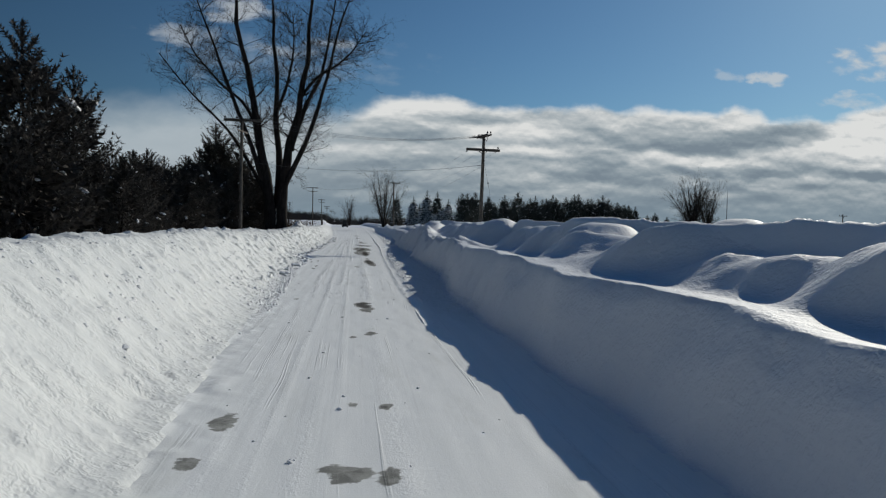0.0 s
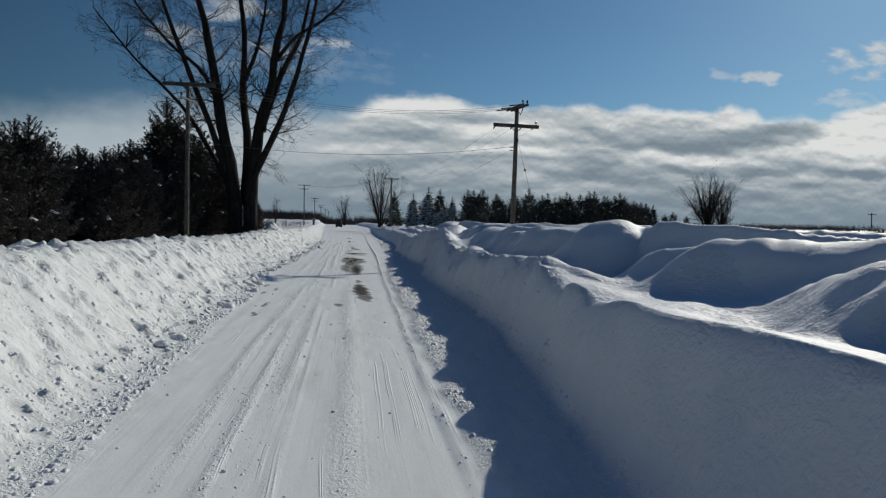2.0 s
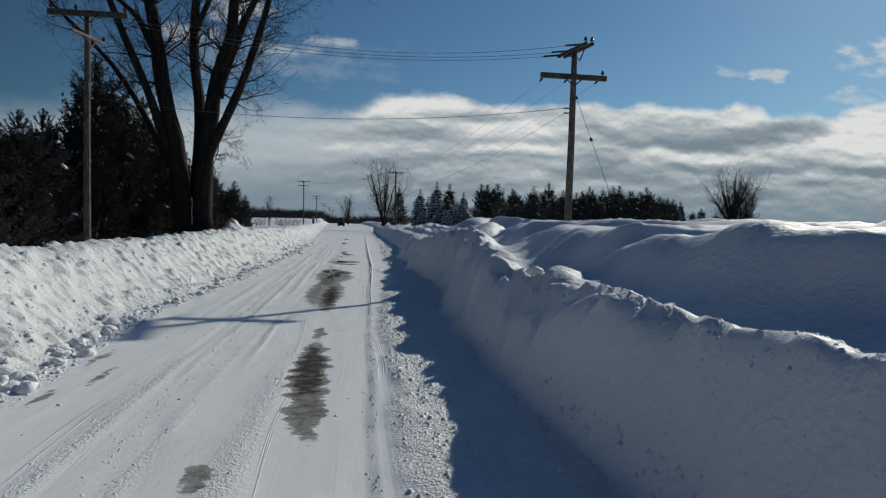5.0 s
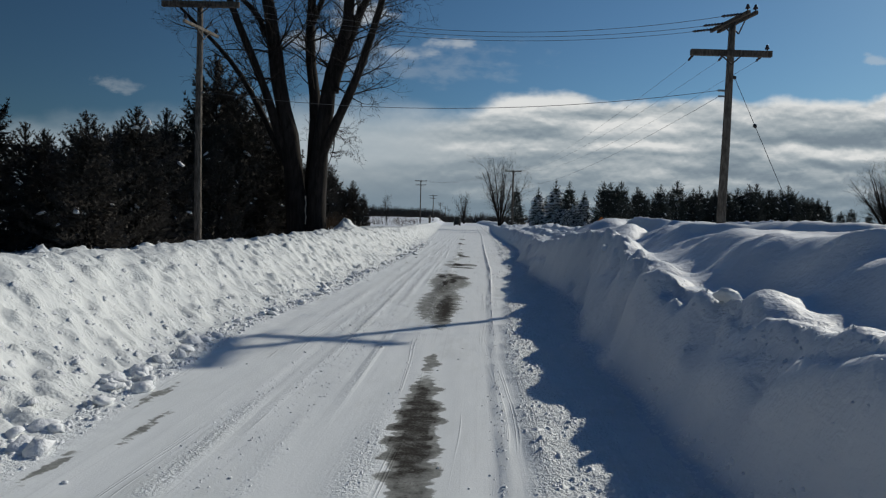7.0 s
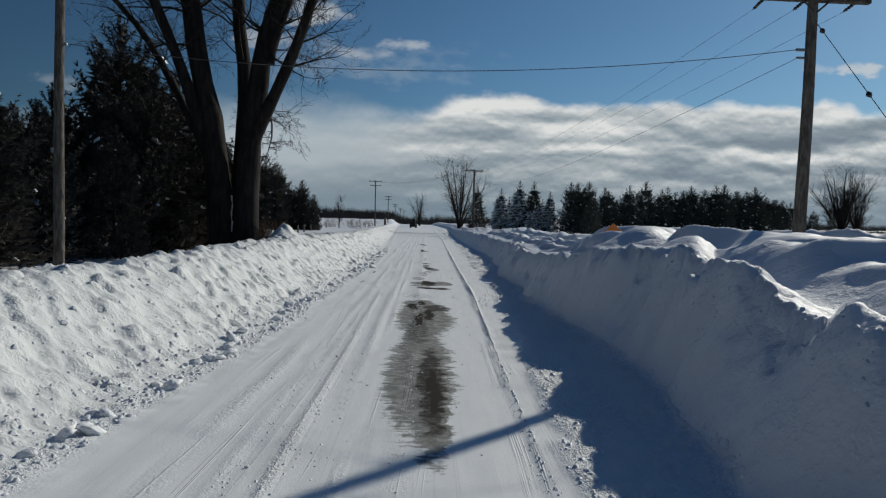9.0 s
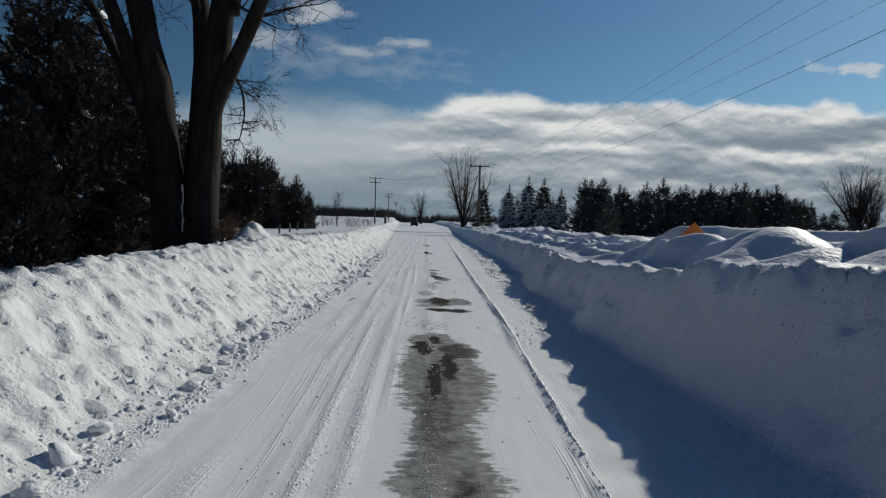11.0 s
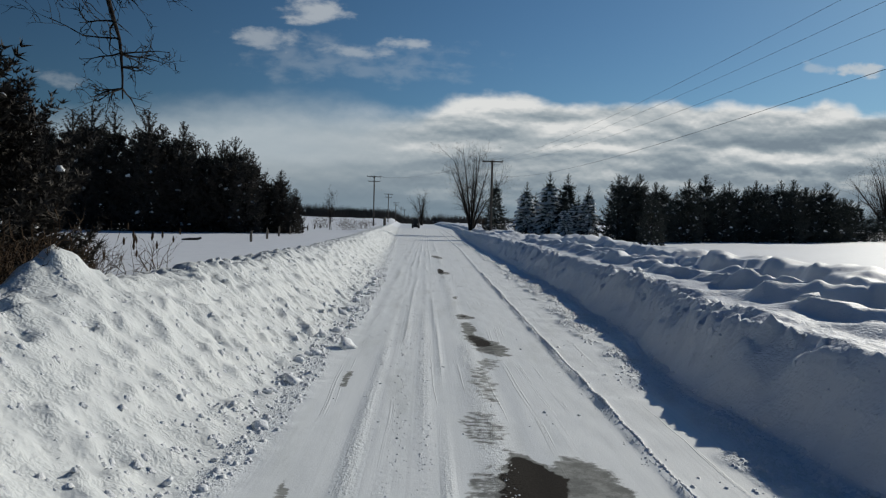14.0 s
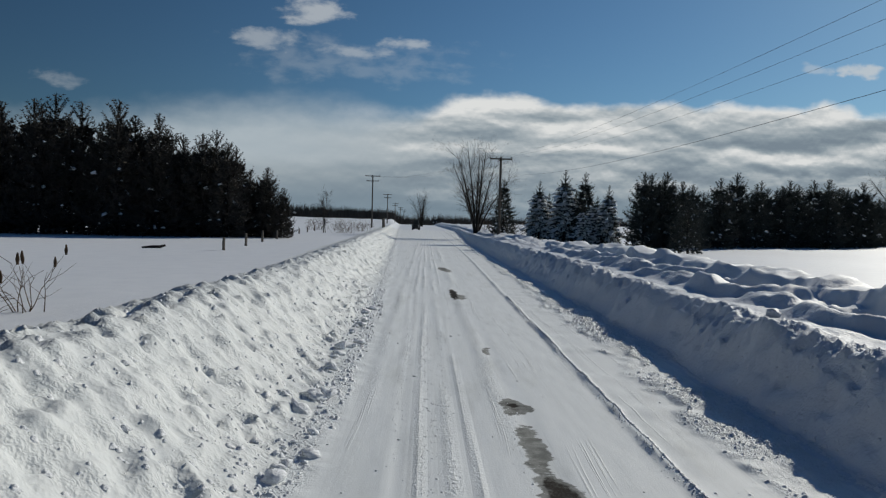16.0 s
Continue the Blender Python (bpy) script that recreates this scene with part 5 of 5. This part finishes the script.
# ---- clods of snow ----
def clod_mesh(seed, flat=0.7):
    r = random.Random(seed)
    bm = bmesh.new()
    bmesh.ops.create_icosphere(bm, subdivisions=1, radius=1.0)
    bmesh.ops.subdivide_edges(bm, edges=bm.edges[:], cuts=1, use_grid_fill=True)
    for vv in bm.verts:
        q = 1 + 0.55 * noise.noise(vv.co * 1.4 + Vector((seed * 3.1, 0, 0))) + 0.36 * noise.noise(vv.co * 3.6 + Vector((0, seed * 2.3, 0))) + r.gauss(0, 0.05)
        vv.co = Vector((vv.co.x * q, vv.co.y * q, vv.co.z * q * flat))
    me = bpy.data.meshes.new("snow_clod")
    bm.to_mesh(me)
    bm.free()
    me.polygons.foreach_set("use_smooth", np.ones(len(me.polygons), dtype=bool))
    me.materials.append(M_CLOD)
    return me


CLODS = [clod_mesh(i, 0.6 + 0.08 * (i % 4)) for i in range(6)]
rc = random.Random(12)


def clod(x, y, size, turn=None):
    ob = new("snow_clod", CLODS[rc.randrange(6)])
    z = surface(x, y)
    ob.matrix_basis = Matrix.Translation((x, y, z + size * 0.2)) @ Euler((rc.gauss(0, 0.3), rc.gauss(0, 0.3), rc.uniform(0, 6.28))).to_matrix().to_4x4() @ Matrix.Diagonal((size * rc.uniform(0.8, 1.3), size, size * rc.uniform(0.7, 1.0), 1))
    tagged(ob, "rough white clod of ploughed snow by the road edge", "snow clod", "snow clods")
    return ob


for _ in range(230):
    y = rc.uniform(24, 80)
    lt = float(left_toe(np.array([y]))[0])
    clod(lt + abs(rc.gauss(0, 0.2)) - 0.16, y, min(0.035 + rc.expovariate(24), 0.14))
for x, y, s in ((-2.85, 41.0, 0.13), (-3.0, 37.3, 0.13), (-2.72, 34.6, 0.12), (-2.75, 42.8, 0.12), (-2.62, 33.2, 0.12), (-2.02, 64.75, 0.19), (-2.8, 35.6, 0.12), (2.75, 57.6, 0.12), (3.3, 57.6, 0.11), (5.7, 63.4, 0.2), (5.75, 72.5, 0.2), (3.9, 35.5, 0.16), (2.9, 52.8, 0.1), (4.2, 44.0, 0.12)):
    clod(x, y, s)


def crumbs(name, count, seed, spot, lo, hi, label, sink=0.2, coarse=False):
    """Small crumbs of snow, too many to count, as one mesh."""
    r = np.random.RandomState(seed)
    ico = bmesh.new()
    if coarse:
        bmesh.ops.create_cone(ico, cap_ends=False, segments=4, radius1=1.0, radius2=0.35, depth=1.1)
        bmesh.ops.contextual_create(ico, geom=[e for e in ico.edges if e.is_boundary and e.verts[0].co.z > 0])
        bmesh.ops.triangulate(ico, faces=ico.faces[:])
    else:
        bmesh.ops.create_icosphere(ico, subdivisions=1, radius=1.0)
    ico.verts.index_update()
    base = np.array([vv.co[:] for vv in ico.verts])[:]
    tri = np.array([[q.index for q in ff.verts] for ff in ico.faces])
    ico.free()
    xs, ys = spot(r, count)
    zs = relief(xs, ys)
    sz = lo + (hi - lo) * r.rand(count) ** 3
    V = base[None] * (1 + 0.14 * r.randn(count, len(base), 1)) * sz[:, None, None] * np.stack([0.8 + 0.5 * r.rand(count), 0.8 + 0.5 * r.rand(count), 0.55 + 0.3 * r.rand(count)], -1)[:, None, :]
    V = V + np.stack([xs, ys, zs + sz * sink], -1)[:, None, :]
    F = tri[None] + (np.arange(count) * len(base))[:, None, None]
    me = bpy.data.meshes.new(name)
    V, F = V.reshape(-1, 3).astype(np.float32), F.reshape(-1, 3)
    me.vertices.add(len(V))
    me.vertices.foreach_set("co", V.ravel())
    me.loops.add(F.size)
    me.loops.foreach_set("vertex_index", F.ravel().astype(np.int32))
    me.polygons.add(len(F))
    me.polygons.foreach_set("loop_start", np.arange(0, F.size, 3, dtype=np.int32))
    me.polygons.foreach_set("use_smooth", np.ones(len(F), dtype=bool))
    me.update(calc_edges=True)
    me.materials.append(M_CLOD)
    return tagged(new(name, me), label, "snow crumbs", kind="stuff")


def on_left_toe(r, n):
    y = 15 + 70 * r.rand(n)
    return left_toe(y) + 0.35 - np.abs(r.randn(n)) * 0.55, y


def on_left_face(r, n):
    y = 8 + 77 * r.rand(n)
    return left_toe(y) - 2.6 * r.rand(n), y


def on_right_strip(r, n):
    y = 14 + 70 * r.rand(n)
    rut = np.interp(y, (0, 24, 37, 44, 55, 68, 85, 110), (1.1, 1.2, 1.4, 1.5, 1.78, 1.85, 2.0, 2.3))
    x = rut + 0.15 + (right_toe(y) + 0.1 - rut) * r.rand(n) ** 0.7
    k = rubble(x, y) > 0.4
    return np.where(k, x, rut + 0.03), y


def on_road(r, n):
    y = 2 + 83 * r.rand(n)
    return -2.2 + 3.6 * r.rand(n), y


def on_tracks(r, n):
    y = 18 + 62 * r.rand(n)
    c = np.array((-1.30, -0.98, -0.62, -0.86, 0.18))[r.randint(0, 5, n)]
    keep = vnoise(y * 0.35, c * 7, 77) * 0.06
    return c + keep + 0.055 * r.randn(n), y


def on_rut(r, n):
    y = 16 + 66 * r.rand(n) ** 0.55
    rut = np.interp(y, (0, 24, 37, 44, 55, 68, 85, 110), (1.1, 1.2, 1.4, 1.5, 1.78, 1.85, 2.0, 2.3)) + 0.03 * vnoise(y * 0.5, y * 0, 6)
    return rut - 0.03 + 0.05 * r.randn(n), y


def on_right_crest(r, n):
    y = 24 + 62 * r.rand(n)
    clump = fbm(y * 0.35, y * 0 + 2.2, 141, 2)
    return along(RIGHT_TOP_X, y) + 0.05 - np.abs(r.randn(n)) * (0.10 + 0.22 * ease(y, 48, 58)) * (1 + 0.8 * clump) + 0.12 * r.randn(n), y


def on_right_foot(r, n):
    y = 40 + 46 * r.rand(n)
    x = right_toe(y) + 0.25 - np.abs(r.randn(n)) * (0.5 + 0.25 * fbm(y * 0.5, y * 0, 143, 2))
    return np.where(fbm(x * 1.6, y * 1.1, 145, 2) > -0.05, x, right_toe(y) + 0.15), y


crumbs("snow_crumbs", 5000, 107, on_right_crest, 0.008, 0.034, "broken snow along the crest of the bank", -0.15, True)
crumbs("snow_crumbs", 18000, 108, on_right_foot, 0.010, 0.055, "broken snow at the foot of the bank", 0.0, True)
crumbs("snow_crumbs", 9500, 101, on_left_toe, 0.010, 0.065, "loose crumbs of ploughed snow along the bank", 0.0, True)
crumbs("snow_crumbs", 6000, 102, on_left_face, 0.02, 0.07, "lumps of ploughed snow stuck on the bank", -0.25, True)
crumbs("snow_crumbs", 24000, 103, on_right_strip, 0.010, 0.050, "crushed snow rubble beside the tyre track", 0.0, True)
crumbs("snow_crumbs", 6000, 105, on_tracks, 0.007, 0.026, "fine crumbs of snow thrown up by tyres", 0.0, True)
crumbs("snow_crumbs", 3200, 106, on_rut, 0.006, 0.022, "crumbled snow along the tyre track", 0.1, True)
crumbs("snow_crumbs", 260, 104, on_road, 0.01, 0.03, "scattered crumbs of snow on the road")
